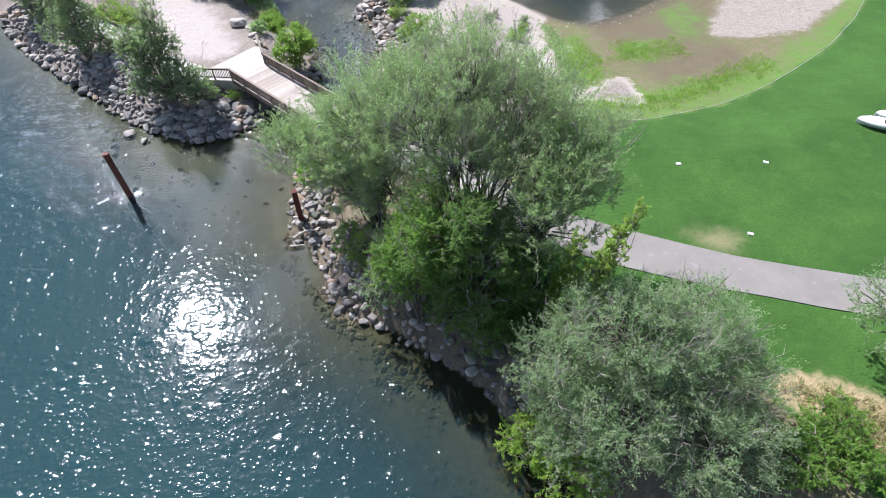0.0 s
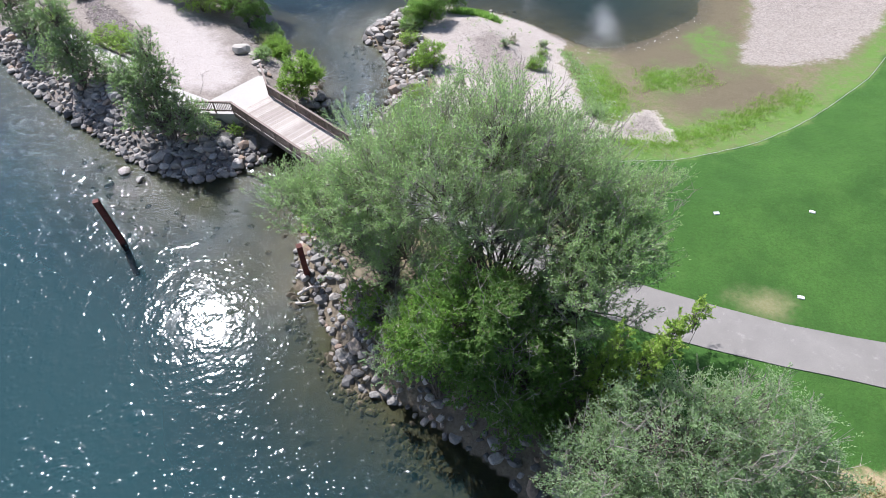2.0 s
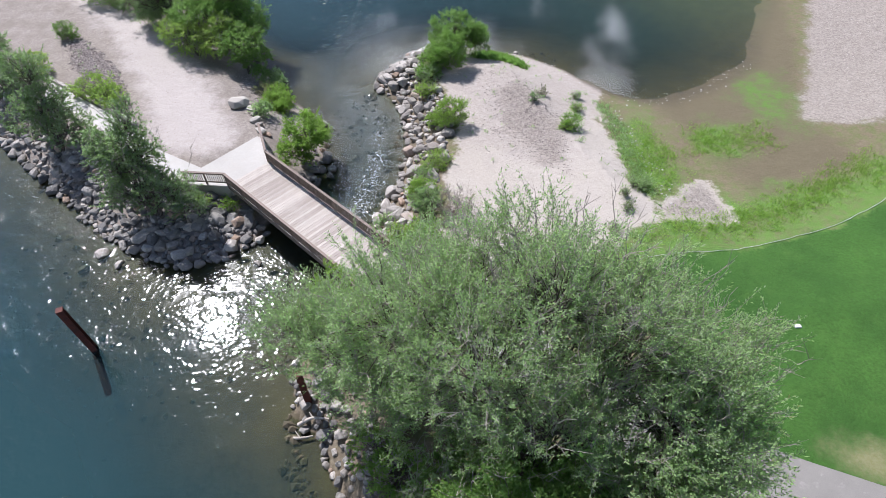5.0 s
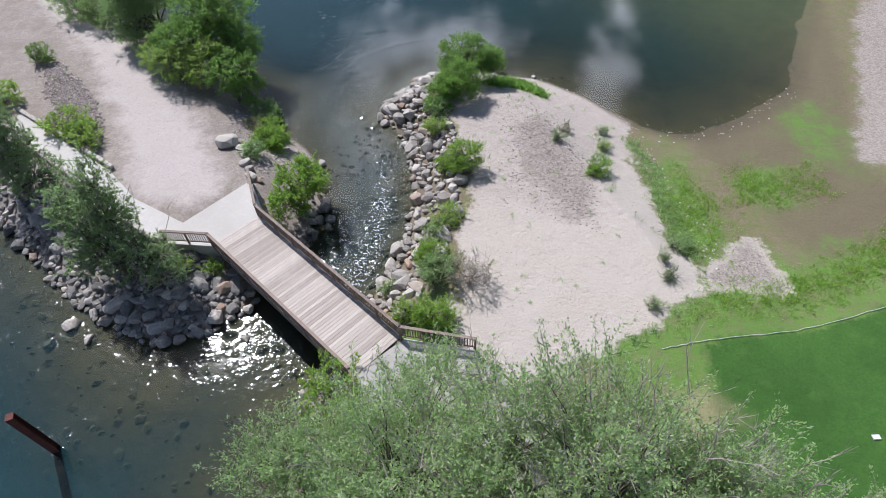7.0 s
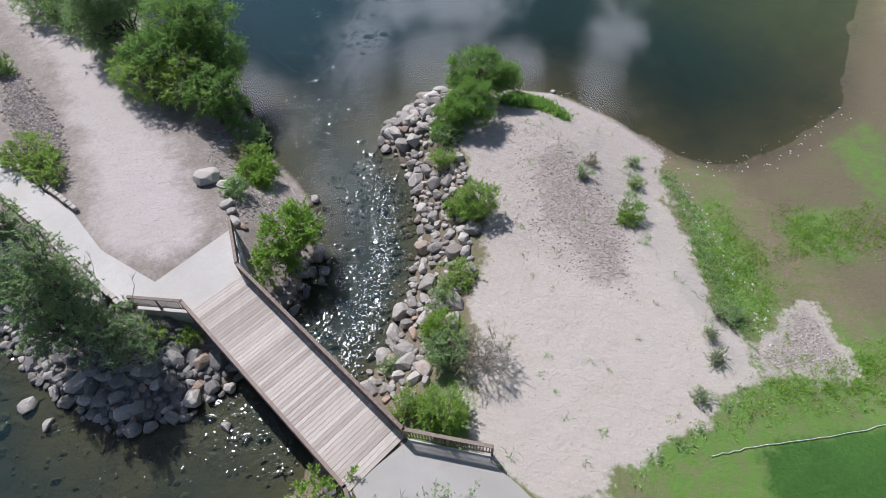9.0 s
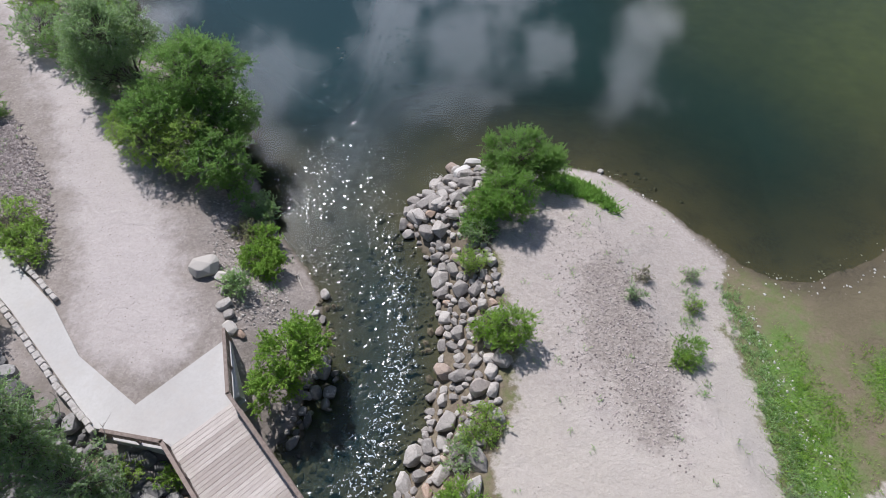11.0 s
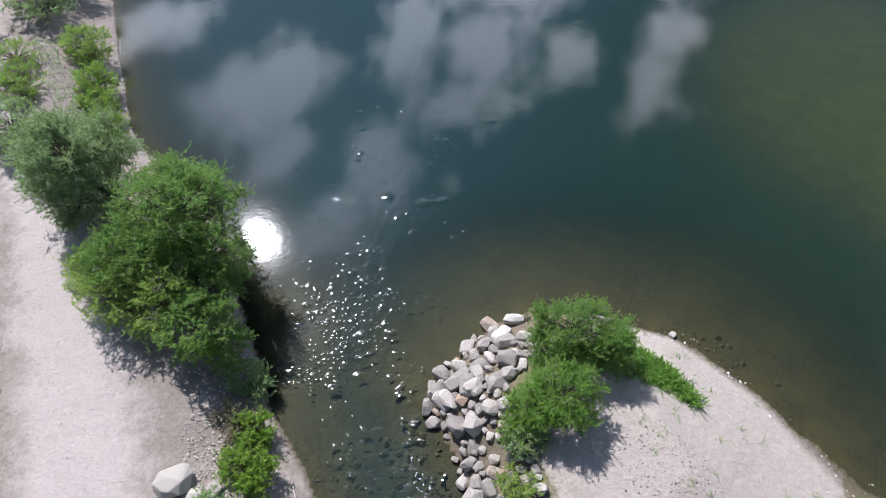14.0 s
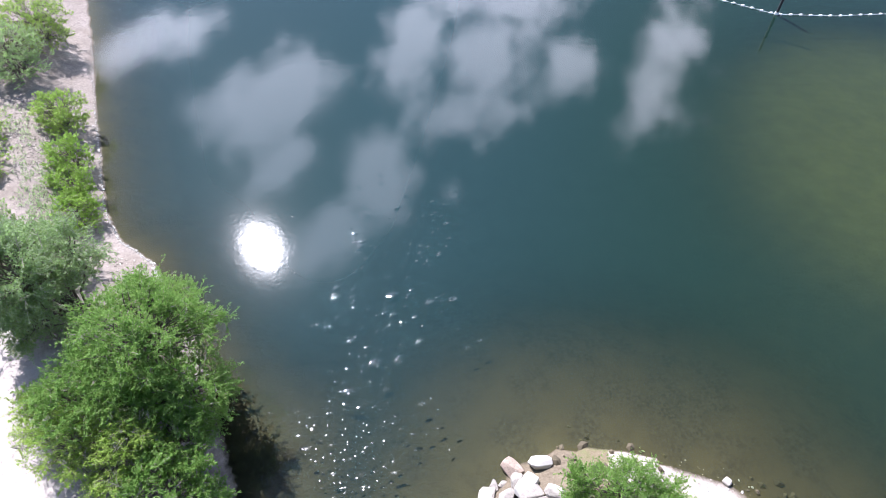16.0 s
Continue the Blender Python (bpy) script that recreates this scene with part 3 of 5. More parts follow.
PATH_UPPER = [(3.0, 26.2), (5.0, 24.4), (7.3, 22.7), (10.0, 21.6), (12.9, 20.5), (15.7, 19.5), (18.5, 18.8), (22.2, 18.0), (30, 17.0), (60, 14)]
PATH_LOWER = [(1.5, 23.6), (4.0, 21.6), (6.5, 20.0), (9.1, 18.8), (11.5, 18.0), (14.5, 17.1), (16.6, 16.6), (18.8, 16.0), (30, 13.6), (60, 10.4)]
HOSE = [(6.8, 31.4), (8.2, 31.75), (10.9, 32.25), (13.7, 32.95), (16.4, 33.8), (20, 35.1), (23.6, 37.2), (26.6, 39.5), (31.3, 43.4), (36.2, 49.0), (40, 54.5), (48, 68)]
LAWN = [(8.8, 31.7)] + HOSE[2:] + [(140, 90), (140, -30), (30, -14), (20, 2), (13.5, 12.6), (9, 14.2), (4.2, 17.5), (2.0, 20), (5.4, 23.9), (8.2, 27.0), (8.7, 29.4)]
SAND = [(-3.2, 31.2), (-3.0, 34.0), (-2.9, 38), (-2.3, 41), (-2.6, 45), (-3.6, 49), (-4.4, 53), (-1.6, 58.8), (2.4, 58.4), (5.4, 56.4), (8.2, 53.6), (9.0, 51.0), (8.2, 48.2), (8.4, 44.2), (8.7, 40.8), (9.0, 38.2), (10.1, 36.4), (9.9, 35.0), (8.1, 33.6), (5.9, 32.0), (4.2, 31.3), (3.1, 30.3), (0.5, 29.2)]
PATCH = [(9.4, 36.4), (11.2, 37.6), (12.4, 38.9), (13.7, 39.6), (14.3, 38.2), (14.5, 35.7), (12.6, 35.3), (10.4, 35.1)]
GRAVEL_FAR = [(23.2, 47.3), (26.6, 55), (31, 66), (40, 80), (46, 70), (39, 56), (35.2, 51.2), (31.1, 47.4), (26.8, 46.4)]
FLATS = [(12.5, 50), (16, 40), (17, 35.5), (21, 37), (25, 42), (23, 47), (26, 56), (30, 72), (26, 68), (22, 56)]
TRACK = [(-17.0, 41.0), (-22.8, 41.0), (-25.0, 45.5), (-29, 51), (-33, 57), (-40, 64), (-51, 76), (-66, 96), (-63, 98), (-48, 77), (-37.5, 65), (-29, 57.5), (-24, 52), (-20.5, 47)]
STONY = [(0.4, 48.5), (2.2, 50), (4.2, 46), (5.0, 42.0), (4.6, 39.6), (3.2, 39.8), (1.2, 43.5)]
COBBLE_LEFT = [(-26.9, 45.6), (-28.0, 45.1), (-31.6, 48.8), (-34.6, 51.8), (-37.4, 56.6), (-35.0, 56.6), (-29.8, 51.4), (-27.6, 48.0)]
STRAW = [(14.4, 12.0), (16.1, 12.1), (18.4, 11.4), (20.0, 10.0), (19.2, 8.2), (17.5, 7.8), (16.4, 9.6)]


WORN = (7.7, 28.2)


def ground_fields(X, Y, Z):
    soft = lambda area: np.clip(signed(X, Y, area), -6, 6)
    worn = np.maximum(0.7 - np.hypot((X - 15.1) / 1.6, Y - 20.8), 1.0 - np.hypot((X - WORN[0]) / 1.3, Y - WORN[1]))
    tuft = np.maximum(np.maximum(2.2 - np.hypot((X - 10.5) / 0.8, (Y - 41.5) / 2.6), 1.8 - np.hypot((X - 16.5), (Y - 44.5) / 1.1)), np.maximum(1.5 - np.hypot((X - 21.5) / 1.2, (Y - 50.2) / 2.0), np.interp(X, [4, 7, 17, 24], [2.2, 4.4, 4.2, 2.6]) - np.abs(Y - np.interp(X, [p[0] for p in HOSE], [p[1] for p in HOSE]) - 0.6)))
    left_all = np.clip(signed(X, Y, LEFT_LAND), -6, 6)
    left_top = left_all + 1.2
    return {"shoal": shoal_of(X, Y), "lawn": soft(LAWN), "sand": np.maximum(soft(SAND), np.maximum(soft(PATCH), np.maximum(soft(GRAVEL_FAR), left_top))), "flats": soft(FLATS), "plateau": left_all + 0.9,
            "gravel": np.maximum(soft(STONY), np.maximum(soft(COBBLE_LEFT) + 0.2, np.maximum(soft(PATCH) - 0.4, soft(GRAVEL_FAR) + 0.3))), "track": soft(TRACK), "tip": np.clip((Y - 41.0) * 0.5 - np.clip(X - 4.5, 0, 9) * 0.8, -5, 5), "worn": np.clip(worn, -5, 5), "tufts": np.clip(tuft, -5, 5), "straw": soft(STRAW), "soil": np.clip(np.maximum(3.0 - to_line(X, Y, JETTY[:12]), 3.6 - to_line(X, Y, BANK_RIVER)), -5, 5)}


ground = sheet("ground", steps(-46, 42, 0.3, 2400), steps(4, 80, 0.3, 2400), height, GROUND, ground_fields)
tagged(ground, "uneven riverside ground of lawn, sand, gravel and stony bed", "ground", kind="structure")


def water_fields(X, Y, Z):
    h = height(X, Y)
    pond = np.where(Y > 40 + np.abs(X + 9) * 0.25, ease(Y, 46, 55), 0.0)
    lane = np.hypot((X - np.interp(Y, [30, 35, 37, 42.5, 46, 50, 56, 64], [-11.2, -9.6, -8.6, -7.9, -8.3, -9.5, -11.9, -14.2])) / np.interp(Y, [34, 40, 46, 60], [2.8, 2.0, 1.15, 1.3]), 0)
    rapids = np.exp(-lane ** 2) * ease(Y, 29, 34) * (1 - ease(Y, 50, 65))
    chop = (0.8 + 0.1 * ease(20 - Y, 0, 9)) * (1 - 0.95 * pond) + 0.02 * pond + 2.2 * rapids + 0.3 * ease(13 - Y, 0, 9) + 1.6 * ease(-19 - X, 0, 8) * (1 - pond)
    drift = np.exp(-((X - np.interp(Y, [44, 52, 60, 72], [-9.5, -12.0, -13.0, -13.5])) / 3.4) ** 2) * ease(Y, 40, 46) * (1 - ease(Y, 60, 76))
    spot = lambda x, y, rx, ry: np.exp(-((X - x) / rx) ** 2 - ((Y - y) / ry) ** 2)
    eddy = 0.85 * spot(-21.3, 26.6, 1.0, 1.0) + 0.75 * spot(-16.0, 31.9, 5.0, 1.9) + 1.1 * spot(-15.8, 54.4, 2.7, 2.3) + 0.4 * spot(-9, 29, 2.5, 3)
    open_river = ease(19 - Y, 0, 14) * ease(4 - X, 0, 8)
    sparkle = np.clip(np.maximum(rapids * 0.95, drift * 0.44) + eddy + 0.9 * open_river + 0.05 * (1 - pond), 0, 0.95)
    # the lane that carries the painted white specks and steeper wavelets
    foam = np.exp(-lane ** 2) * ease(Y, 30, 35) * (1 - ease(Y, 46, 58))
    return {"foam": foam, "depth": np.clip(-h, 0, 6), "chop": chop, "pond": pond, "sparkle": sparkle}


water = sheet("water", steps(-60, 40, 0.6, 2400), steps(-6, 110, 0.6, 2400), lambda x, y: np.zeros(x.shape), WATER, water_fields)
tagged(water, "clear green river and pond water with small ripples", "water", kind="structure")


def ribbon(name, left, right, top, thick, material, label, category, sub=6):
    """A paved strip between two edges, which follows the ground."""
    L, R = [], []
    for (a, b), (c, d) in zip(zip(left, left[1:]), zip(right, right[1:])):
        for i in range(sub):
            t = i / sub
            L.append((a[0] + (b[0] - a[0]) * t, a[1] + (b[1] - a[1]) * t))
            R.append((c[0] + (d[0] - c[0]) * t, c[1] + (d[1] - c[1]) * t))
    L.append(left[-1]), R.append(right[-1])
    n, cross = len(L), 7
    verts, faces = [], []
    for p, q in zip(L, R):
        for j in range(cross):
            t = j / (cross - 1)
            x, y = p[0] + (q[0] - p[0]) * t, p[1] + (q[1] - p[1]) * t
            verts.append((x, y, max(height_at(x, y), 1.5) + top))
    low = len(verts)
    verts += [(x, y, z - thick) for x, y, z in verts]
    for i in range(n - 1):
        for j in range(cross - 1):
            a = i * cross + j
            faces.append((a, a + cross, a + cross + 1, a + 1))
        for j in (0, cross - 1):
            a = i * cross + j
            faces.append((a, a + low, a + cross + low, a + cross))
    for i in (0, n - 1):
        for j in range(cross - 1):
            a = i * cross + j
            faces.append((a, a + 1, a + 1 + low, a + low))
    ob = mesh_object(name, verts, faces, material)
    bm = bmesh.new()
    bm.from_mesh(ob.data)
    bmesh.ops.recalc_face_normals(bm, faces=bm.faces)
    bm.to_mesh(ob.data)
    bm.free()
    return tagged(ob, label, category, kind="structure")


ribbon("path", PATH_UPPER, PATH_LOWER, 0.045, 0.2, ASPHALT, "weathered grey asphalt path across the lawn", "path")


def slab(name, corners, top, thick, material, label="", category="", kind=""):
    bm = bmesh.new()
    up = [bm.verts.new((x, y, top)) for x, y in corners]
    face = bm.faces.new(up)
    low = bmesh.ops.extrude_face_region(bm, geom=[face])
    bmesh.ops.translate(bm, vec=(0, 0, -thick), verts=[v for v in low["geom"] if isinstance(v, bmesh.types.BMVert)])
    bmesh.ops.recalc_face_normals(bm, faces=bm.faces)
    ob = part(name, bm, material)
    return tagged(ob, label, category, kind=kind)


slab("pavement", [(-7.45, 29.55), (-5.55, 31.35), (-2.0, 30.72), (-0.9, 29.9), (1.0, 28.1), (3.0, 26.2), (1.5, 23.6), (-1.0, 25.6), (-3.5, 26.9), (-6.2, 27.4)], 1.9, 0.3, CONCRETE_GREY, "worn grey concrete landing slab at the bridge end", "pavement", "structure")
slab("pavement", [(-14.62, 39.62), (-16.2, 42.45), (-19.0, 38.95), (-22.7, 40.9), (-25.4, 43.4), (-35.0, 49.6), (-34.0, 47.2), (-27.2, 42.75), (-20.35, 37.75), (-16.62, 37.45)], 1.9, 0.35, CONCRETE, "pale concrete path and apron at the bridge end", "pavement", "structure")


# ---- the footbridge ----
DECK_A, DECK_B = Vector((-15.7, 38.46, 0)), Vector((-6.55, 30.45, 0))
DECK_TOP, DECK_WIDE = 1.93, 3.02
RAIL_TOP = 0.9


def build_bridge():
    bridge = thing("footbridge", "weathered timber footbridge with brown wooden railings over the channel", "bridge")
    axis = (DECK_B - DECK_A).normalized()
    side = Vector((-axis.y, axis.x, 0))
    turn = math.degrees(math.atan2(axis.y, axis.x))
    length = (DECK_B - DECK_A).length
    count = 62
    pitch = length / count
    plank = box_mesh("plank", DECK_WIDE, pitch - 0.009, 0.05, DECK, 0.006)
    for i in range(count):
        p = DECK_A + axis * (pitch * (i + 0.5)) + side * random.uniform(-0.02, 0.02)
        put("plank", plank, pose(p.x, p.y, DECK_TOP - 0.025 + random.uniform(-0.004, 0.004), random.uniform(-0.15, 0.15), 0, turn + 90 + random.uniform(-0.15, 0.15)), bridge)
    for off in (-1.3, 0.0, 1.3):
        me = box_mesh("girder", length + 0.6, 0.2, 0.5, RAIL, 0.01)
        p = (DECK_A + DECK_B) / 2 + side * off
        put("girder", me, pose(p.x, p.y, DECK_TOP - 0.31, 0, 0, turn), bridge)
    for off in (-1, 1):
        me = box_mesh("edge_beam", length, 0.09, 0.26, RAIL, 0.008)
        p = (DECK_A + DECK_B) / 2 + side * off * (DECK_WIDE / 2 + 0.05)
        put("edge_beam", me, pose(p.x, p.y, DECK_TOP - 0.12, 0, 0, turn), bridge)
    w = DECK_WIDE / 2 + 0.02
    a_r, b_r = DECK_A + side * w, DECK_B + side * w
    a_l, b_l = DECK_A - side * w, DECK_B - side * w
    runs = [((-15.95, 42.6), a_r), (a_r, b_r), (b_r, (-1.95, 31.05)), ((-19.4, 37.45), a_l), (a_l, b_l), (b_l, (-6.35, 26.9))]
    baluster = box_mesh("baluster", 0.04, 0.04, 0.6, RAIL)
    for a, b in runs:
        a, b = Vector((a[0], a[1], 0)), Vector((b[0], b[1], 0))
        d = b - a
        ln = d.length
        rail = new("railing")
        rail.parent = bridge
        for z, sy, sz, nm in ((RAIL_TOP - 0.02, 0.16, 0.045, "cap_rail"), (RAIL_TOP - 0.09, 0.045, 0.09, "top_rail"), (0.17, 0.045, 0.09, "bottom_rail")):
            put(nm, box_mesh(nm, ln + 0.1 * (nm == "cap_rail"), sy, sz, RAIL, 0.006), along(a, b, DECK_TOP + z), rail)
        posts = max(2, round(ln / 1.75) + 1)
        pm = box_mesh("post", 0.1, 0.1, RAIL_TOP + 0.25, RAIL, 0.008)
        for i in range(posts):
            p = a + d * (i / (posts - 1))
            put("post", pm, pose(p.x, p.y, DECK_TOP - 0.125 - 0.02 + RAIL_TOP / 2, 0, 0, math.degrees(math.atan2(d.y, d.x))), rail)
        n = int(ln / 0.125)
        for i in range(1, n):
            if min(abs(i / n - j / (posts - 1)) for j in range(posts)) * ln < 0.08:
                continue
            p = a + d * (i / n)
            put("baluster", baluster, pose(p.x, p.y, DECK_TOP + 0.49, 0, 0, math.degrees(math.atan2(d.y, d.x))), rail)
    return runs


RUNS = build_bridge()


def wing_wall(a, b, low, top, thick=0.3):
    d = (Vector((*b, 0)) - Vector((*a, 0))).length
    ob = put("abutment_wall", box_mesh("abutment_wall", d, thick, top - low, CONCRETE, 0.02), along(a, b, (top + low) / 2))
    tagged(ob, "grey concrete abutment wall below the footbridge railing", "wall", kind="structure")


wing_wall((-19.35, 37.5), (-16.5, 37.32), -0.3, 1.885)
wing_wall((-16.65, 37.2), (-14.4, 39.9), -0.6, 1.55)
wing_wall((-14.62, 39.8), (-16.02, 42.4), -0.2, 1.885)
wing_wall((-7.75, 29.3), (-5.3, 31.75), -0.6, 1.55)
wing_wall((-5.45, 31.42), (-2.0, 30.85), 0.3, 1.885)
wing_wall((-7.6, 29.35), (-6.4, 27.0), 0.0, 1.885)


# ---- low block walls along the concrete path ----
def block_wall(line, label, rows=1, skip=0.0):
    wall = thing("block_wall", label, "low wall", "low walls along the concrete path")
    variants = [box_mesh("wall_block", 0.42, 0.24 + 0.03 * i, 0.24, BLOCKSTONE, 0.03) for i in range(3)]
    for (a, b) in zip(line, line[1:]):
        ln = math.hypot(b[0] - a[0], b[1] - a[1])
        n = max(1, round(ln / 0.45))
        for i in range(n):
            t = (i + 0.5) / n
            x, y = a[0] + (b[0] - a[0]) * t, a[1] + (b[1] - a[1]) * t
            turn = math.degrees(math.atan2(b[1] - a[1], b[0] - a[0]))
            put("wall_block", random.choice(variants), pose(x + random.uniform(-0.03, 0.03), y + random.uniform(-0.03, 0.03), 2.0 + random.uniform(-0.03, 0.02), random.uniform(-3, 3), random.uniform(-3, 3), turn + random.uniform(-5, 5)), wall)


block_wall([(-20.2, 37.55), (-23.0, 39.45), (-27.3, 42.6), (-33.9, 47.0)], "low wall of rough stone blocks beside the riprap")
block_wall([(-25.3, 43.65), (-29.5, 46.4), (-35.2, 49.9)], "low wall of rough stone blocks beside the gravel")


# ---- boulders and riprap ----
def boulder_mesh(seed, mat):
    rnd = random.Random(seed)
    bm = bmesh.new()
    sx, sy, sz = rnd.uniform(0.85, 1.25), rnd.uniform(0.62, 0.9), rnd.uniform(0.5, 0.72)
    for _ in range(30):
        v = Vector((rnd.gauss(0, 1), rnd.gauss(0, 1), rnd.gauss(0, 1))).normalized() * rnd.uniform(0.86, 1.08)
        cube = max(abs(v.x), abs(v.y), abs(v.z))
        v = v.lerp(v / cube, 0.5)
        bm.verts.new((v.x * sx * 0.5, v.y * sy * 0.5, v.z * sz * 0.5))
    hull = bmesh.ops.convex_hull(bm, input=bm.verts)
    bmesh.ops.delete(bm, geom=[g for g in hull["geom_interior"] if isinstance(g, bmesh.types.BMVert)], context="VERTS")
    bmesh.ops.dissolve_limit(bm, angle_limit=radians(11), verts=bm.verts, edges=bm.edges)
    bmesh.ops.bevel(bm, geom=bm.edges[:], offset=0.02, segments=1, affect="EDGES")
    bmesh.ops.triangulate(bm, faces=bm.faces)
    me = bpy.data.meshes.new("boulder")
    bm.to_mesh(me)
    bm.free()
    me.materials.append(mat)
    return me


BOULDERS = [boulder_mesh(i, ROCK) for i in range(16)]
DARK_SHADED_BOULDERS = [boulder_mesh(i + 50, ROCK_DARK_SHADED) for i in range(14)]


def scatter(line, depth0, depth1, sizes, want, seed, inland=1):
    """Places of stones in a band beside a line: (x, y, size)."""
    rnd = random.Random(seed)
    segs = [(Vector(a), Vector(b)) for a, b in zip(line, line[1:])]
    lens = [(b - a).length for a, b in segs]
    out, grid, tries = [], {}, 0
    while len(out) < want and tries < want * 60:
        tries += 1
        a, b = rnd.choices(segs, lens)[0]
        t, off = rnd.random(), rnd.uniform(depth0, depth1) * inland
        d = (b - a).normalized()
        p = a.lerp(b, t) + Vector((d.y, -d.x)) * off
        s = sizes[0] + (sizes[1] - sizes[0]) * rnd.random() ** 1.6
        s *= 0.6 if tries > want * 14 else 1.0
        cell = (int(p.x), int(p.y))
        if any((q[0] - p.x) ** 2 + (q[1] - p.y) ** 2 < (0.33 * (q[2] + s)) ** 2 for i in (-1, 0, 1) for j in (-1, 0, 1) for q in grid.get((cell[0] + i, cell[1] + j), ())):
            continue
        grid.setdefault(cell, []).append((p.x, p.y, s))
        out.append((p.x, p.y, s))
    return out


KEEP_CLEAR = [[(-18.0, 38.6), (-15.6, 41.2), (-4.6, 31.6), (-7.0, 28.4)], [(-8.2, 29.6), (-5.6, 32.0), (-1.6, 31.2), (2, 27), (-3, 25.6), (-7.0, 27.0)], [(-20.2, 38.0), (-16.5, 37.6), (-14.9, 40.0), (-16.3, 42.8), (-19, 39.6), (-35, 50), (-34, 47.0)]]


def riprap(label, places, seed, sink=0.12, kinds=None):
    rnd = random.Random(seed)
    bank = thing("riprap_bank", label, "riprap", "riprap banks")
    z = height(np.array([p[0] for p in places]), np.array([p[1] for p in places]))
    for (x, y, s), h in zip(places, z):
        if any(in_area(np.array([x]), np.array([y]), area)[0] for area in KEEP_CLEAR):
            continue
        m = pose(x, y, max(float(h), -0.6) + s * (0.3 - sink), rnd.uniform(-20, 20), rnd.uniform(-20, 20), rnd.uniform(0, 360)) @ Matrix.Diagonal((s, s, s * rnd.uniform(0.85, 1.15), 1))
        put("boulder", rnd.choice(kinds or BOULDERS), m, bank)


riprap("grey angular boulders along the river edge of the spit", scatter(LEFT_RIVER[6:], -0.5, 3.1, (0.4, 1.1), 300, 11, -1), 11, kinds=DARK_SHADED_BOULDERS + BOULDERS[:5])
def fill(area, sizes, want, seed):
    rnd = random.Random(seed)
    xs, ys = [p[0] for p in area], [p[1] for p in area]
    out = []
    for k in range(want * 40):
        x, y = rnd.uniform(min(xs), max(xs)), rnd.uniform(min(ys), max(ys))
        s = sizes[0] + (sizes[1] - sizes[0]) * rnd.random() ** 1.5 * (1.0 if k < want * 12 else 0.3)
        if in_area(np.array([x]), np.array([y]), area)[0] and all((a - x) ** 2 + (b - y) ** 2 > (0.33 * (c + s)) ** 2 for a, b, c in out):
            out.append((x, y, s))
        if len(out) >= want:
            break
    return out


riprap("dark grey boulders, darkened for tree shade, heaped below the bridge's wing wall", fill([(-23.5, 37.6), (-22.4, 35.8), (-19.5, 34.6), (-16.5, 34.6), (-14.9, 35.2), (-14.9, 36.6), (-16.6, 36.9), (-19.6, 37.0), (-21.4, 38.2)], (0.4, 1.15), 95, 16), 16, kinds=DARK_SHADED_BOULDERS)
riprap("grey boulders along the far river edge of the spit", scatter(LEFT_RIVER[3:7], -0.5, 2.8, (0.4, 1.0), 200, 15, -1), 15, kinds=DARK_SHADED_BOULDERS[:10] + BOULDERS[:12])
riprap("grey broken rock along the wooded river bank", scatter(BANK_RIVER[4:17], -0.3, 2.5, (0.3, 0.85), 290, 12, 1), 12, kinds=DARK_SHADED_BOULDERS[:9] + BOULDERS[:10])
riprap("pale angular boulders on the channel side of the jetty", scatter(JETTY[:12], -0.35, 2.9, (0.38, 1.25), 330, 13, 1), 13)
riprap("dark wet boulders, darkened for shade, in the shallow channel edge", scatter(LEFT_POND[:5], -1.4, 0.8, (0.3, 0.9), 60, 14, -1), 14, kinds=DARK_SHADED_BOULDERS)


# ---- trees and shrubs ----
def tube(verts, faces, points, radii, sides=6):
    base = len(verts)
    for i, (p, r) in enumerate(zip(points, radii)):
        d = (points[min(i + 1, len(points) - 1)] - points[max(i - 1, 0)]).normalized()
        u = d.orthogonal().normalized()
        v = d.cross(u)
        for k in range(sides):
            a = 2 * math.pi * k / sides
            verts.append(p + (u * math.cos(a) + v * math.sin(a)) * r)
    for i in range(len(points) - 1):
        for k in range(sides):
            a, b = base + i * sides + k, base + i * sides + (k + 1) % sides
            faces.append((a, b, b + sides, a + sides))


def bent(a, b, rnd, wobble, n=6, rise=0.25):
    """A limb's line from a to b, which first climbs and then leans out."""
    mid = a.lerp(b, 0.5) + Vector((0, 0, (b - a).length * rise))
    pts = []
    for i in range(n):
        t = i / (n - 1)
        p = a * (1 - t) ** 2 + mid * 2 * t * (1 - t) + b * t * t
        if 0 < i < n - 1:
            p += Vector((rnd.gauss(0, wobble), rnd.gauss(0, wobble), rnd.gauss(0, wobble * 0.5)))
        pts.append(p)
    return pts


def leaf_sheet(name, centres, ways, rng, length, width, material, parent):
    """Leaves, each a folded blade: centres with the way each points."""
    n = len(centres)
    d = ways + rng.normal(0, 0.55, (n, 3))
    d /= np.linalg.norm(d, axis=1, keepdims=True)
    s = np.cross(d, rng.normal(0, 0.6, (n, 3)) + np.array([0, 0, 1.0]))
    s /= np.linalg.norm(s, axis=1, keepdims=True) + 1e-9
    up = np.cross(s, d)
    ln = (length * rng.uniform(0.65, 1.3, n))[:, None]
    wd = (width * rng.uniform(0.7, 1.3, n))[:, None]
    v = np.stack([centres, centres + d * ln * 0.5 + s * wd * 0.5 + up * wd * 0.18, centres + d * ln - up * ln * 0.12, centres + d * ln * 0.5 - s * wd * 0.5 + up * wd * 0.18], 1)
    f = np.arange(n * 4).reshape(n, 4)
    return mesh_object(name, v.reshape(-1, 3), f, material, parent, smooth=True)


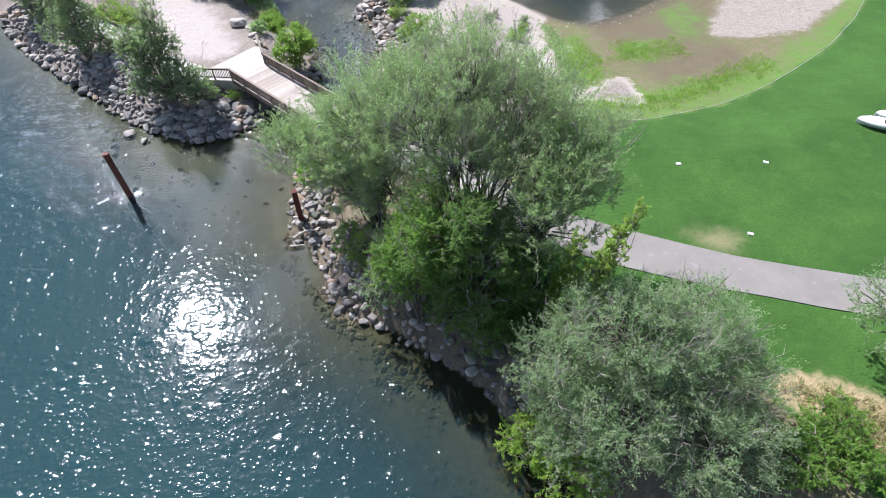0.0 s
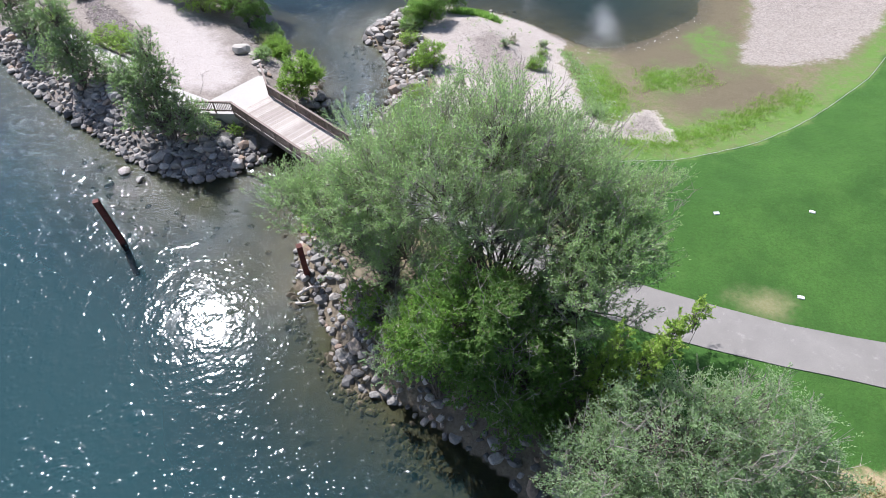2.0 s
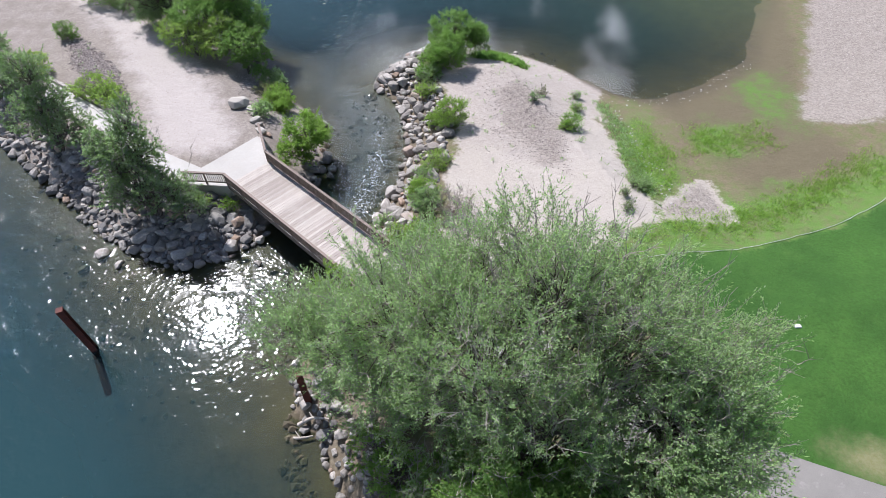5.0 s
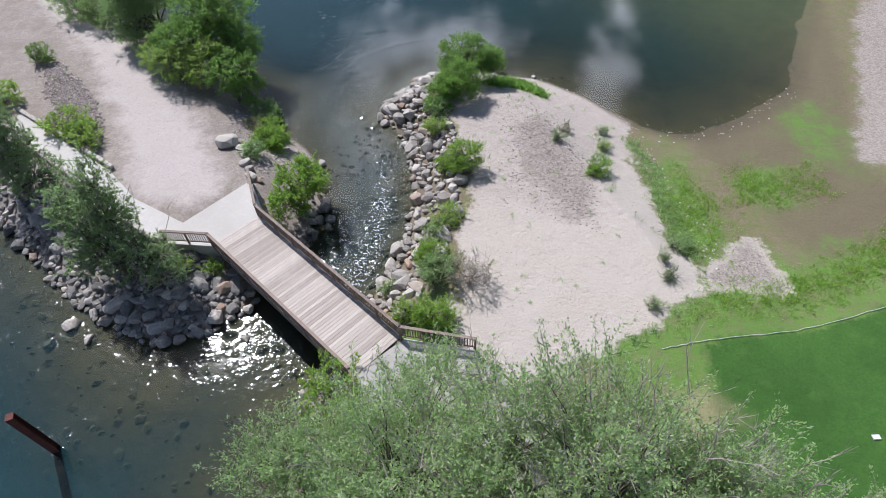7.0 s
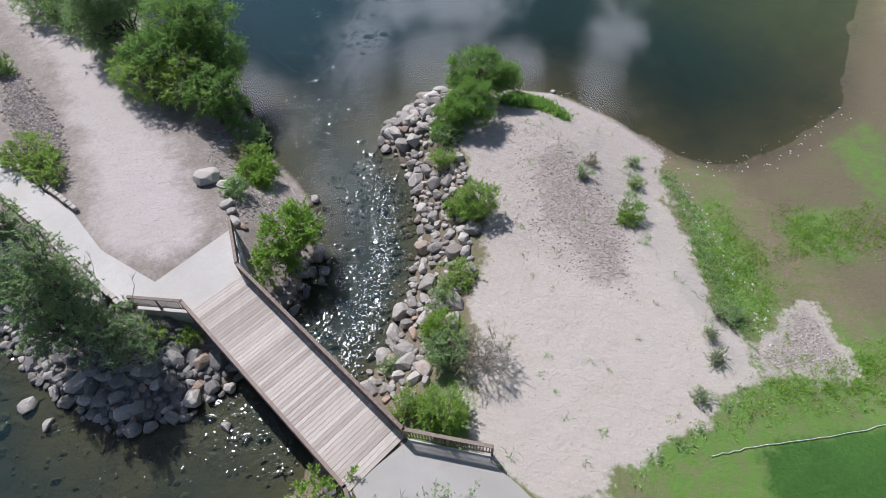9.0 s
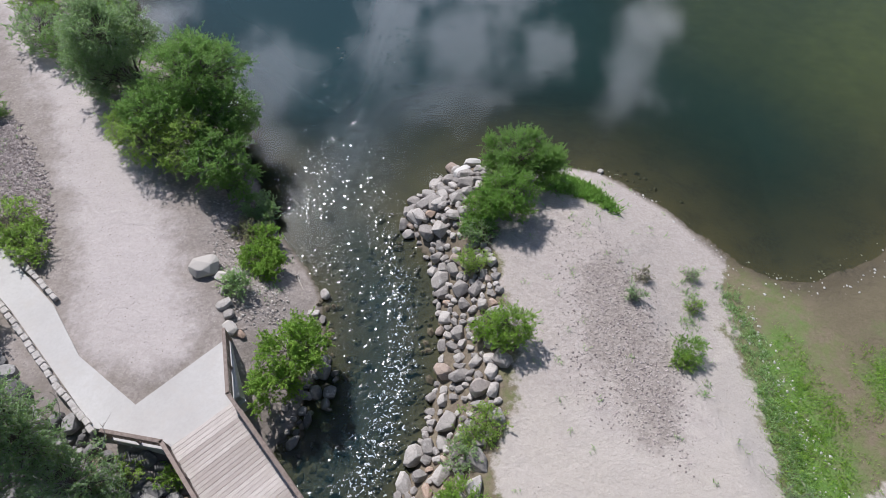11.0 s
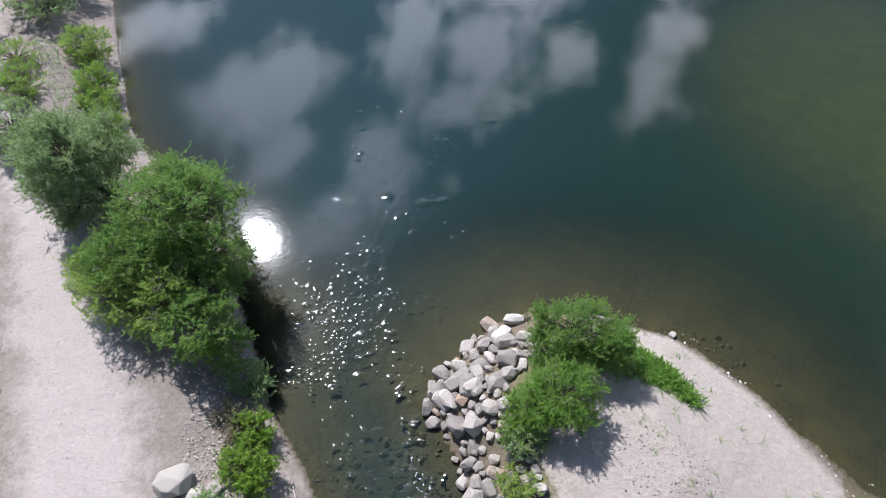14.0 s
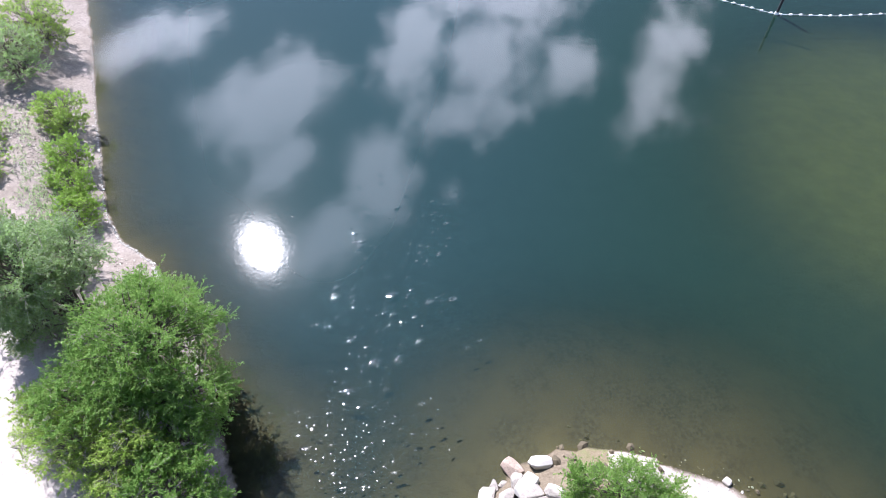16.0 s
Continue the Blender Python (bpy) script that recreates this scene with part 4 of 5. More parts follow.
def plant(kind, label, category, base, blobs, leaves, size, leaf, bark=BARK, stems=3, girth=0.12, seed=1, group="", clump=0.75, bare=0, droop=0.1, fill=0.45, feather=False):
    """A tree or shrub: stems and limbs that reach into the blobs of its crown, and leaves on twigs all through their outer parts.
    blobs: (x, y, z of the centre, three half-widths)."""
    rnd, rng = random.Random(seed), np.random.default_rng(seed)
    x, y = base
    z0 = max(height_at(x, y), -0.4)
    root = tagged(new(kind), label, category, group)
    root.location = (x, y, z0)
    foot = Vector((0, 0, -0.15))
    vol = np.array([b[3] * b[4] * b[5] for b in blobs]) ** 0.67
    vol = vol / vol.sum()
    verts, faces, tw_v, tw_f = [], [], [], []
    cen, way = [], []
    heads = []
    for b, share in zip(blobs, vol):
        c = Vector((b[0] - x, b[1] - y, b[2] - z0))
        heads.append((c, b))
        for k in range(max(1, round(stems * share * len(blobs) / max(1, len(blobs) ** 0.5)))):
            top = c + Vector((rnd.uniform(-0.5, 0.5) * b[3], rnd.uniform(-0.5, 0.5) * b[4], rnd.uniform(-0.1, 0.55) * b[5]))
            f = foot + Vector((rnd.gauss(0, girth * 1.6), rnd.gauss(0, girth * 1.6), 0))
            line = bent(f, top, rnd, 0.035 * top.length ** 0.8, 8, 0.16)
            r0 = girth * rnd.uniform(0.6, 1.1)
            tube(verts, faces, line, [r0 * (1 - 0.85 * i / 7) for i in range(8)], 7)
        # clumps over the outer part of the blob
        nc = max(12, int(6.5 * (b[3] * b[4] + b[3] * b[5] + b[4] * b[5]) / (clump * clump * 3.0)))
        per = leaves * share / nc
        for _ in range(nc):
            u = Vector((rnd.gauss(0, 1), rnd.gauss(0, 1), rnd.gauss(0.25, 1))).normalized()
            r = rnd.uniform(fill, 1.0) ** 0.6 * rnd.uniform(0.86, 1.12)
            q = c + Vector((u.x * b[3], u.y * b[4], u.z * b[5])) * r
            if q.z < 0.1:
                q.z = rnd.uniform(0.1, 0.5)
            start = c.lerp(q, rnd.uniform(0.0, 0.35)) - Vector((0, 0, b[5] * rnd.uniform(0.1, 0.4)))
            start.z = max(start.z, 0.05)
            line = bent(start, q, rnd, 0.06, 5, 0.08)
            tube(verts, faces, line, [girth * 0.26 * (1 - 0.8 * i / 4) + 0.006 for i in range(5)], 4)
            n = max(4, int(per * rnd.uniform(0.5, 1.5)))
            sprays = max(3, n // (34 if feather else 22))
            for s in range(sprays):
                w = (u * 0.45 + Vector((rnd.gauss(0, 0.8), rnd.gauss(0, 0.8), rnd.gauss(0.2 - droop, 0.6)))).normalized()
                ln = clump * rnd.uniform(0.5, 1.25)
                if feather:
                    w = (u * 0.4 + Vector((rnd.gauss(0, 0.42), rnd.gauss(0, 0.42), rnd.uniform(0.35, 1.0)))).normalized()
                    ln = clump * rnd.uniform(0.8, 1.9)
                o = q + Vector((rnd.gauss(0, 0.3), rnd.gauss(0, 0.3), rnd.gauss(0, 0.22))) * clump
                if s < 3 or feather:
                    tube(tw_v, tw_f, [q, o, o + w * ln], [0.014, 0.010, 0.004], 3)
                m = n // sprays
                t = rng.uniform(0.05, 1.0, m)[:, None]
                cen.append(np.array(o)[None] + np.array(w)[None] * ln * t + rng.normal(0, (0.065 if feather else 0.045) * clump, (m, 3)))
                way.append(np.repeat(np.array(w)[None], m, 0))
    for _ in range(bare):
        c, b = rnd.choice(heads)
        u = Vector((rnd.gauss(0, 0.32), rnd.gauss(0, 0.32), 1.0)).normalized()
        a = c + Vector((rnd.uniform(-0.8, 0.8) * b[3], rnd.uniform(-0.8, 0.8) * b[4], rnd.uniform(-0.3, 0.6) * b[5]))
        lean = Vector(((a.x - c.x) / b[3], (a.y - c.y) / b[4], 0)) * 0.25
        q = a + (u + lean).normalized() * min(b[5], 2.2) * rnd.uniform(0.45, 0.95)
        line = bent(a, q, rnd, 0.05, 5, 0.03)
        tube(tw_v, tw_f, line, [0.016, 0.014, 0.011, 0.008, 0.004], 4)
        for _ in range(4):
            k = line[rnd.randint(1, 3)]
            e = k + (u + Vector((rnd.gauss(0, 0.45), rnd.gauss(0, 0.45), rnd.gauss(0, 0.3)))) * rnd.uniform(0.25, 0.6)
            tube(tw_v, tw_f, [k, k.lerp(e, 0.5), e], [0.010, 0.007, 0.003], 3)
    mesh_object("trunk", [tuple(v) for v in verts], faces, bark, root, smooth=True)
    tagged(mesh_object("twig_spray", [tuple(v) for v in tw_v], tw_f, TWIG, root), kind="stuff")
    C, W = np.concatenate(cen), np.concatenate(way)
    keep = C[:, 2] > 0.02
    leaf_sheet("crown", C[keep], W[keep], rng, size, size * (0.36 if feather else 0.42), leaf, root)
    return root


WILLOWS = "tall willows on the river bank"
plant("willow_tree", "tall many-stemmed green willow on the rocky bank", "tree", (1.2, 19.2), [(1.4, 21.6, 11.2, 3.2, 3.1, 2.8), (3.2, 20.4, 9.4, 3.2, 3.0, 2.9), (-0.8, 19.6, 10.0, 2.5, 2.8, 2.8), (1.0, 23.0, 8.6, 3.1, 2.5, 2.7), (-2.2, 21.4, 9.4, 2.2, 2.4, 2.6), (7.4, 21.3, 8.6, 2.3, 1.1, 0.9), (-1.2, 22.8, 10.4, 2.2, 2.0, 2.2), (4.6, 22.0, 9.8, 2.0, 1.9, 2.0), (1.1, 18.2, 9.4, 2.5, 1.4, 1.5)], 122000, 0.105, LEAF_WILLOW, stems=20, girth=0.075, seed=21, group=WILLOWS, clump=0.8, bare=420, fill=0.12, feather=True)
plant("willow_tree", "leaning green willow above the water's edge", "tree", (-3.9, 21.8), [(-4.2, 22.6, 8.4, 2.5, 3.1, 2.8), (-6.0, 22.9, 6.0, 2.2, 2.4, 2.1), (-3.8, 25.4, 6.4, 2.5, 2.2, 2.3), (-8.4, 23.6, 6.2, 1.7, 1.7, 1.2), (-4.8, 21.4, 5.2, 1.9, 1.5, 2.0), (-2.6, 20.2, 6.4, 1.8, 1.6, 2.0)], 84000, 0.115, LEAF_WILLOW, stems=12, girth=0.10, seed=22, group=WILLOWS, clump=0.8, bare=130, fill=0.15, feather=True)
# the dark leaf colour also carries the shade of the taller crowns
plant("willow_tree", "dark green willow with low dense leaves, toned down for shade", "tree", (0.4, 15.6), [(0.2, 15.6, 8.0, 2.0, 2.1, 2.3), (1.8, 15.2, 6.0, 2.4, 2.2, 2.6), (2.2, 14.4, 4.2, 2.2, 1.7, 1.8)], 62000, 0.115, LEAF_DARK, stems=7, girth=0.11, seed=23, group=WILLOWS, clump=0.7, bare=60, fill=0.3)
plant("young_tree", "fresh bright green young willow at the bank's edge", "tree", (-1.3, 15.9), [(-1.2, 15.9, 6.4, 1.4, 1.5, 1.9), (-1.8, 16.2, 4.6, 1.4, 1.4, 1.6), (-0.6, 15.0, 7.8, 0.9, 0.9, 1.2)], 30000, 0.12, LEAF_GARDEN, stems=6, girth=0.06, seed=36, clump=0.5, bare=20, droop=-0.1)
plant("willow_tree", "broad green willow beside the asphalt path", "tree", (4.0, 17.4), [(4.6, 18.6, 9.0, 2.6, 2.5, 2.1), (5.6, 18.9, 8.0, 2.1, 2.1, 2.1), (4.4, 16.6, 7.4, 2.4, 1.9, 2.5), (6.6, 19.8, 8.8, 1.4, 1.2, 1.1)], 54000, 0.12, LEAF_WILLOW, stems=10, girth=0.12, seed=24, group=WILLOWS, clump=0.75, bare=90, fill=0.25, feather=True)
plant("willow_tree", "grey-green silvery willow on the bank", "tree", (7.6, 11.0), [(7.6, 11.4, 6.2, 3.0, 2.2, 2.0), (10.0, 12.0, 5.8, 2.4, 1.9, 2.0), (5.2, 10.6, 5.2, 2.2, 1.6, 2.0), (8.6, 9.6, 4.4, 3.2, 1.8, 2.0), (11.4, 10.4, 4.4, 1.8, 1.6, 1.8), (6.4, 8.6, 4.0, 2.6, 1.8, 2.0), (10.6, 8.0, 3.8, 2.8, 1.8, 1.6)], 140000, 0.095, LEAF_SILVER, stems=10, girth=0.11, seed=25, group=WILLOWS, clump=0.85, bare=360, fill=0.6)
plant("young_tree", "slender yellow-green sapling with upright shoots", "tree", (6.0, 14.4), [(7.15, 13.4, 10.5, 0.22, 0.22, 1.0), (6.8, 13.6, 9.0, 0.4, 0.36, 1.2), (6.5, 13.9, 7.2, 0.6, 0.5, 1.4), (5.5, 14.3, 7.8, 0.28, 0.28, 1.1), (5.8, 14.4, 5.0, 1.2, 0.9, 1.6)], 22000, 0.105, LEAF_YELLOW, stems=9, girth=0.035, seed=26, clump=0.3, droop=-0.7)
plant("willow_tree", "grey-green willow with a thick leaning trunk", "tree", (19.3, 8.9), [(20.2, 13.0, 5.2, 2.2, 2.4, 2.0), (21.8, 14.4, 6.6, 2.5, 2.2, 2.4), (22.2, 12.0, 6.2, 2.4, 2.2, 2.2), (24.0, 10.6, 5.2, 1.8, 1.7, 1.6)], 52000, 0.11, LEAF_SILVER, stems=4, girth=0.25, seed=27, group=WILLOWS, clump=0.7, bare=90)
SHRUBS = "shrubs along the banks"
plant("shrub", "low green shrub among the bank rocks", "shrub", (-5.2, 20.2), [(-5.2, 20.4, 2.2, 1.1, 1.0, 1.0), (-4.0, 19.2, 2.4, 1.2, 1.0, 1.2)], 9000, 0.11, LEAF_GARDEN, stems=5, girth=0.03, seed=34, group=SHRUBS, clump=0.42, bare=40)
plant("shrub", "yellow-green drooping shrub below the poplar", "shrub", (-24.2, 53.6), [(-24.4, 53.6, 3.5, 2.0, 1.4, 1.2), (-22.6, 53.4, 3.2, 1.6, 1.2, 1.0), (-26.2, 54.8, 3.2, 1.5, 1.2, 1.0), (-21.8, 54.2, 4.3, 1.1, 0.8, 0.6)], 36000, 0.09, LEAF_YELLOW, stems=9, girth=0.035, seed=35, group=SHRUBS, clump=0.5, bare=40, droop=0.3)
plant("shrub", "bright green shrub leaning over the water", "shrub", (4.6, 8.6), [(4.0, 8.8, 2.0, 1.4, 1.3, 1.2), (5.4, 7.4, 2.2, 1.5, 1.2, 1.2)], 12000, 0.13, LEAF_BRIGHT, stems=5, girth=0.04, seed=33, group=SHRUBS, clump=0.5, bare=20)
plant("shrub", "bright green low shrub under the willow", "shrub", (16.6, 9.0), [(16.4, 9.4, 2.8, 1.5, 1.2, 0.8), (17.4, 7.6, 2.6, 1.5, 1.1, 0.8), (14.2, 7.8, 2.8, 1.4, 1.0, 0.9), (15.4, 8.4, 2.7, 1.2, 1.0, 0.8)], 26000, 0.105, LEAF_GARDEN, stems=5, girth=0.03, seed=28, group=SHRUBS, clump=0.42)
plant("shrub", "dry twiggy shrub with grey stems on the rocks", "shrub", (-2.8, 17.2), [(-3.2, 16.6, 2.6, 1.2, 1.0, 1.3), (-2.2, 17.4, 4.4, 1.4, 1.2, 2.0)], 5200, 0.14, LEAF_SILVER, stems=6, girth=0.04, seed=29, group=SHRUBS, clump=0.5, bare=90)
# the blobs beyond y 17 are added dark leaves in place of shaded stems
plant("shrub", "dense dark green shrub beneath the willows, partly filling in for shaded stems", "shrub", (2.8, 14.4), [(2.6, 13.8, 2.6, 1.8, 1.2, 1.4), (4.6, 14.0, 3.0, 1.6, 1.4, 1.6), (0.8, 15.2, 2.8, 1.6, 1.2, 1.4), (4.8, 16.0, 3.4, 1.8, 1.6, 1.8), (1.0, 17.6, 4.6, 2.2, 1.2, 2.0), (-1.4, 18.6, 4.2, 1.8, 1.2, 1.8), (3.0, 17.8, 5.0, 1.8, 1.2, 1.9)], 34000, 0.14, LEAF_DARK, stems=5, girth=0.05, seed=30, group=SHRUBS, clump=0.6)
plant("shrub", "bright green shrub at the bridge corner by the water", "shrub", (-8.3, 28.6), [(-8.4, 28.6, 2.2, 1.2, 1.3, 1.3), (-6.9, 26.3, 3.0, 1.2, 1.4, 1.6), (-8.6, 26.4, 1.8, 1.0, 1.2, 1.2)], 9000, 0.15, LEAF_BRIGHT, stems=5, girth=0.04, seed=31, group=SHRUBS, clump=0.5, droop=-0.3)

# the spit between river and pond
plant("poplar_tree", "grey-green young poplar rooted in the riverside boulders", "tree", (-21.0, 35.6), [(-20.9, 36.7, 6.7, 0.9, 0.9, 1.7), (-21.0, 36.2, 5.0, 1.7, 1.5, 1.7), (-22.4, 36.4, 4.2, 1.6, 1.4, 1.4), (-19.4, 35.3, 3.2, 1.6, 1.5, 1.5), (-22.0, 35.6, 2.6, 1.9, 1.4, 0.9), (-18.4, 34.8, 2.1, 1.2, 1.0, 0.9), (-22.8, 36.8, 5.2, 1.3, 1.2, 1.4)], 46000, 0.115, LEAF_POPLAR, stems=12, girth=0.07, seed=41, clump=0.5, bare=90, droop=-0.3, fill=0.2)
plant("poplar_tree", "grey-green young poplar beside the block wall", "tree", (-30.2, 41.6), [(-30.6, 43.0, 6.2, 1.3, 1.2, 1.7), (-30.0, 42.4, 4.4, 1.7, 1.5, 1.6), (-29.0, 41.6, 3.0, 1.7, 1.5, 1.2), (-31.6, 42.4, 3.4, 1.6, 1.4, 1.2)], 34000, 0.115, LEAF_POPLAR, stems=9, girth=0.07, seed=42, clump=0.5, bare=50, droop=-0.3, fill=0.25)
plant("poplar_tree", "green shrubby poplar on the riverside rocks", "tree", (-38.6, 49.0), [(-38.8, 49.6, 4.6, 2.0, 1.8, 1.7), (-36.6, 47.8, 3.0, 1.5, 1.4, 1.2)], 22000, 0.115, LEAF_POPLAR, stems=6, girth=0.08, seed=43, clump=0.5, bare=30, droop=-0.2)
plant("poplar_tree", "tall dark green poplar at the pond's edge", "tree", (-23.2, 56.4), [(-22.6, 57.6, 5.2, 2.9, 2.8, 1.9), (-24.0, 55.4, 4.0, 2.4, 2.2, 1.6), (-20.8, 56.4, 3.8, 2.2, 2.0, 1.5), (-23.4, 59.4, 4.2, 2.0, 1.7, 1.6), (-20.4, 54.6, 3.2, 1.4, 1.5, 1.2)], 130000, 0.105, LEAF_MID, stems=9, girth=0.13, seed=44, clump=0.6)
plant("poplar_tree", "green poplar with a light rounded crown", "tree", (-28.0, 60.0), [(-28.3, 59.3, 6.7, 1.9, 1.8, 1.8), (-29.9, 60.6, 5.4, 2.0, 1.9, 1.6), (-27.6, 61.2, 5.6, 1.3, 1.5, 1.4), (-28.8, 58.6, 4.2, 1.9, 1.5, 1.6), (-30.4, 59.4, 3.8, 1.6, 1.5, 1.4)], 82000, 0.11, LEAF_POPLAR, stems=7, girth=0.12, seed=45, clump=0.7, bare=40)
plant("shrub", "rounded green shrub at the foot of the poplar", "shrub", (-20.0, 52.8), [(-20.0, 52.8, 3.2, 1.6, 1.5, 1.2), (-18.9, 52.6, 2.0, 1.1, 1.1, 0.9)], 18000, 0.12, LEAF_MID, stems=5, girth=0.05, seed=46, group=SHRUBS, clump=0.5)
plant("shrub", "bright green willow shrub beside the bridge rail", "shrub", (-12.9, 41.4), [(-12.7, 42.0, 2.6, 1.3, 1.5, 1.0), (-13.2, 40.6, 1.9, 1.1, 1.1, 0.9), (-12.2, 42.8, 1.8, 1.0, 1.0, 0.8)], 24000, 0.12, LEAF_BRIGHT, stems=7, girth=0.04, seed=47, group=SHRUBS, clump=0.45, droop=-0.3)
for i, (x, y, r, h, leaf, n, what) in enumerate((
        (-16.8, 45.6, 0.7, 0.5, LEAF_WILLOW, 1800, "low olive-green shrub among the pale rocks"), (-16.3, 47.8, 1.2, 0.7, LEAF_BRIGHT, 6200, "low rounded green shrub on the gravel"), (-17.6, 49.5, 1.0, 0.5, LEAF_DRY, 2600, "dry straw-brown weed clump on the gravel"), (-16.6, 49.3, 0.8, 0.7, LEAF_BRIGHT, 3000, "bright green shrub on the gravel"), (-17.7, 51.6, 0.9, 0.8, LEAF_WILLOW, 4200, "small grey-green shrub at the water's edge"),
        (-30.2, 47.8, 1.7, 0.8, LEAF_YELLOW, 5200, "yellow-green spreading shrub on the cobbles"), (-28.4, 46.6, 1.2, 0.7, LEAF_YELLOW, 3000, "yellow-green spreading shrub above the block wall"), (-37.0, 56.8, 1.0, 0.8, LEAF_DARK, 2500, "small dark green shrub beside the gravel track"),
        (-36.8, 51.0, 1.5, 0.9, LEAF_YELLOW, 4200, "yellow-green shrub behind the block wall"), (-33.3, 66.9, 1.3, 1.0, LEAF_BRIGHT, 4200, "bright green shrub by the pond's edge"), (-34.8, 68.9, 1.45, 1.0, LEAF_BRIGHT, 4600, "bright green shrub by the pond's edge"),
        (-36.4, 71.2, 1.5, 1.1, LEAF_BRIGHT, 5200, "bright green shrub by the pond's edge"), (-39.1, 74.6, 1.9, 1.4, LEAF_YELLOW, 7600, "yellow-green shrub at the pond's edge"), (-44.6, 78.6, 2.8, 2.0, LEAF_WILLOW, 11000, "large leafy willow shrub at the pond's edge"),
        (-45.8, 83.2, 2.8, 2.2, LEAF_YELLOW, 11000, "large yellow-green willow shrub at the pond's edge"), (-40.6, 68.9, 2.0, 1.0, LEAF_BRIGHT, 4400, "bright green low shrub in dry gravel"), (-42.2, 71.6, 1.7, 1.0, LEAF_BRIGHT, 3200, "bright green low shrub in dry gravel"),
        (-47.5, 74.0, 2.2, 1.6, LEAF_SILVER, 7000, "grey-green willow shrub on the gravel"), (-37.4, 64.4, 2.2, 1.6, LEAF_WILLOW, 7000, "green willow shrub beside the track"), (-34.4, 62.8, 2.0, 1.6, LEAF_DARK, 6500, "dark green shrub beside the poplars"),
        (-31.8, 63.0, 2.0, 1.5, LEAF_WILLOW, 6000, "green willow shrub beside the poplars"), (-16.6, 36.4, 0.5, 0.5, LEAF_BRIGHT, 800, "small bright green shrub among the boulders"), (-18.2, 36.3, 0.45, 0.45, LEAF_YELLOW, 600, "small yellow-green shrub among the boulders"))):
    z = height_at(x, y)
    plant("shrub", what, "shrub", (x, y), [(x, y, z + h * 0.75, r, r * 0.9, h * 0.75), (x + r * 0.5, y - r * 0.4, z + h * 0.5, r * 0.6, r * 0.6, h * 0.5)], int(n * 2.1), 0.1, leaf, stems=5, girth=0.025, seed=60 + i, group=SHRUBS, clump=0.38, droop=-0.3)

# the jetty and the sand
plant("willow_tree", "rounded green willow bush at the jetty's tip", "tree", (-2.8, 55.3), [(-2.8, 55.1, 3.2, 2.1, 1.5, 1.3), (-1.6, 54.9, 2.6, 1.6, 1.3, 1.0), (-3.6, 54.3, 2.3, 1.3, 1.1, 0.9)], 64000, 0.085, LEAF_MID, stems=9, girth=0.06, seed=91, clump=0.45, droop=-0.2)
plant("willow_tree", "fresh green willow bush on the jetty boulders", "tree", (-3.6, 52.2), [(-3.2, 52.1, 3.1, 1.7, 1.3, 1.3), (-4.3, 51.5, 2.6, 1.2, 1.1, 0.9), (-4.9, 50.6, 1.9, 0.9, 0.8, 0.5)], 50000, 0.08, LEAF_GARDEN, stems=8, girth=0.045, seed=92, clump=0.42, droop=-0.2)
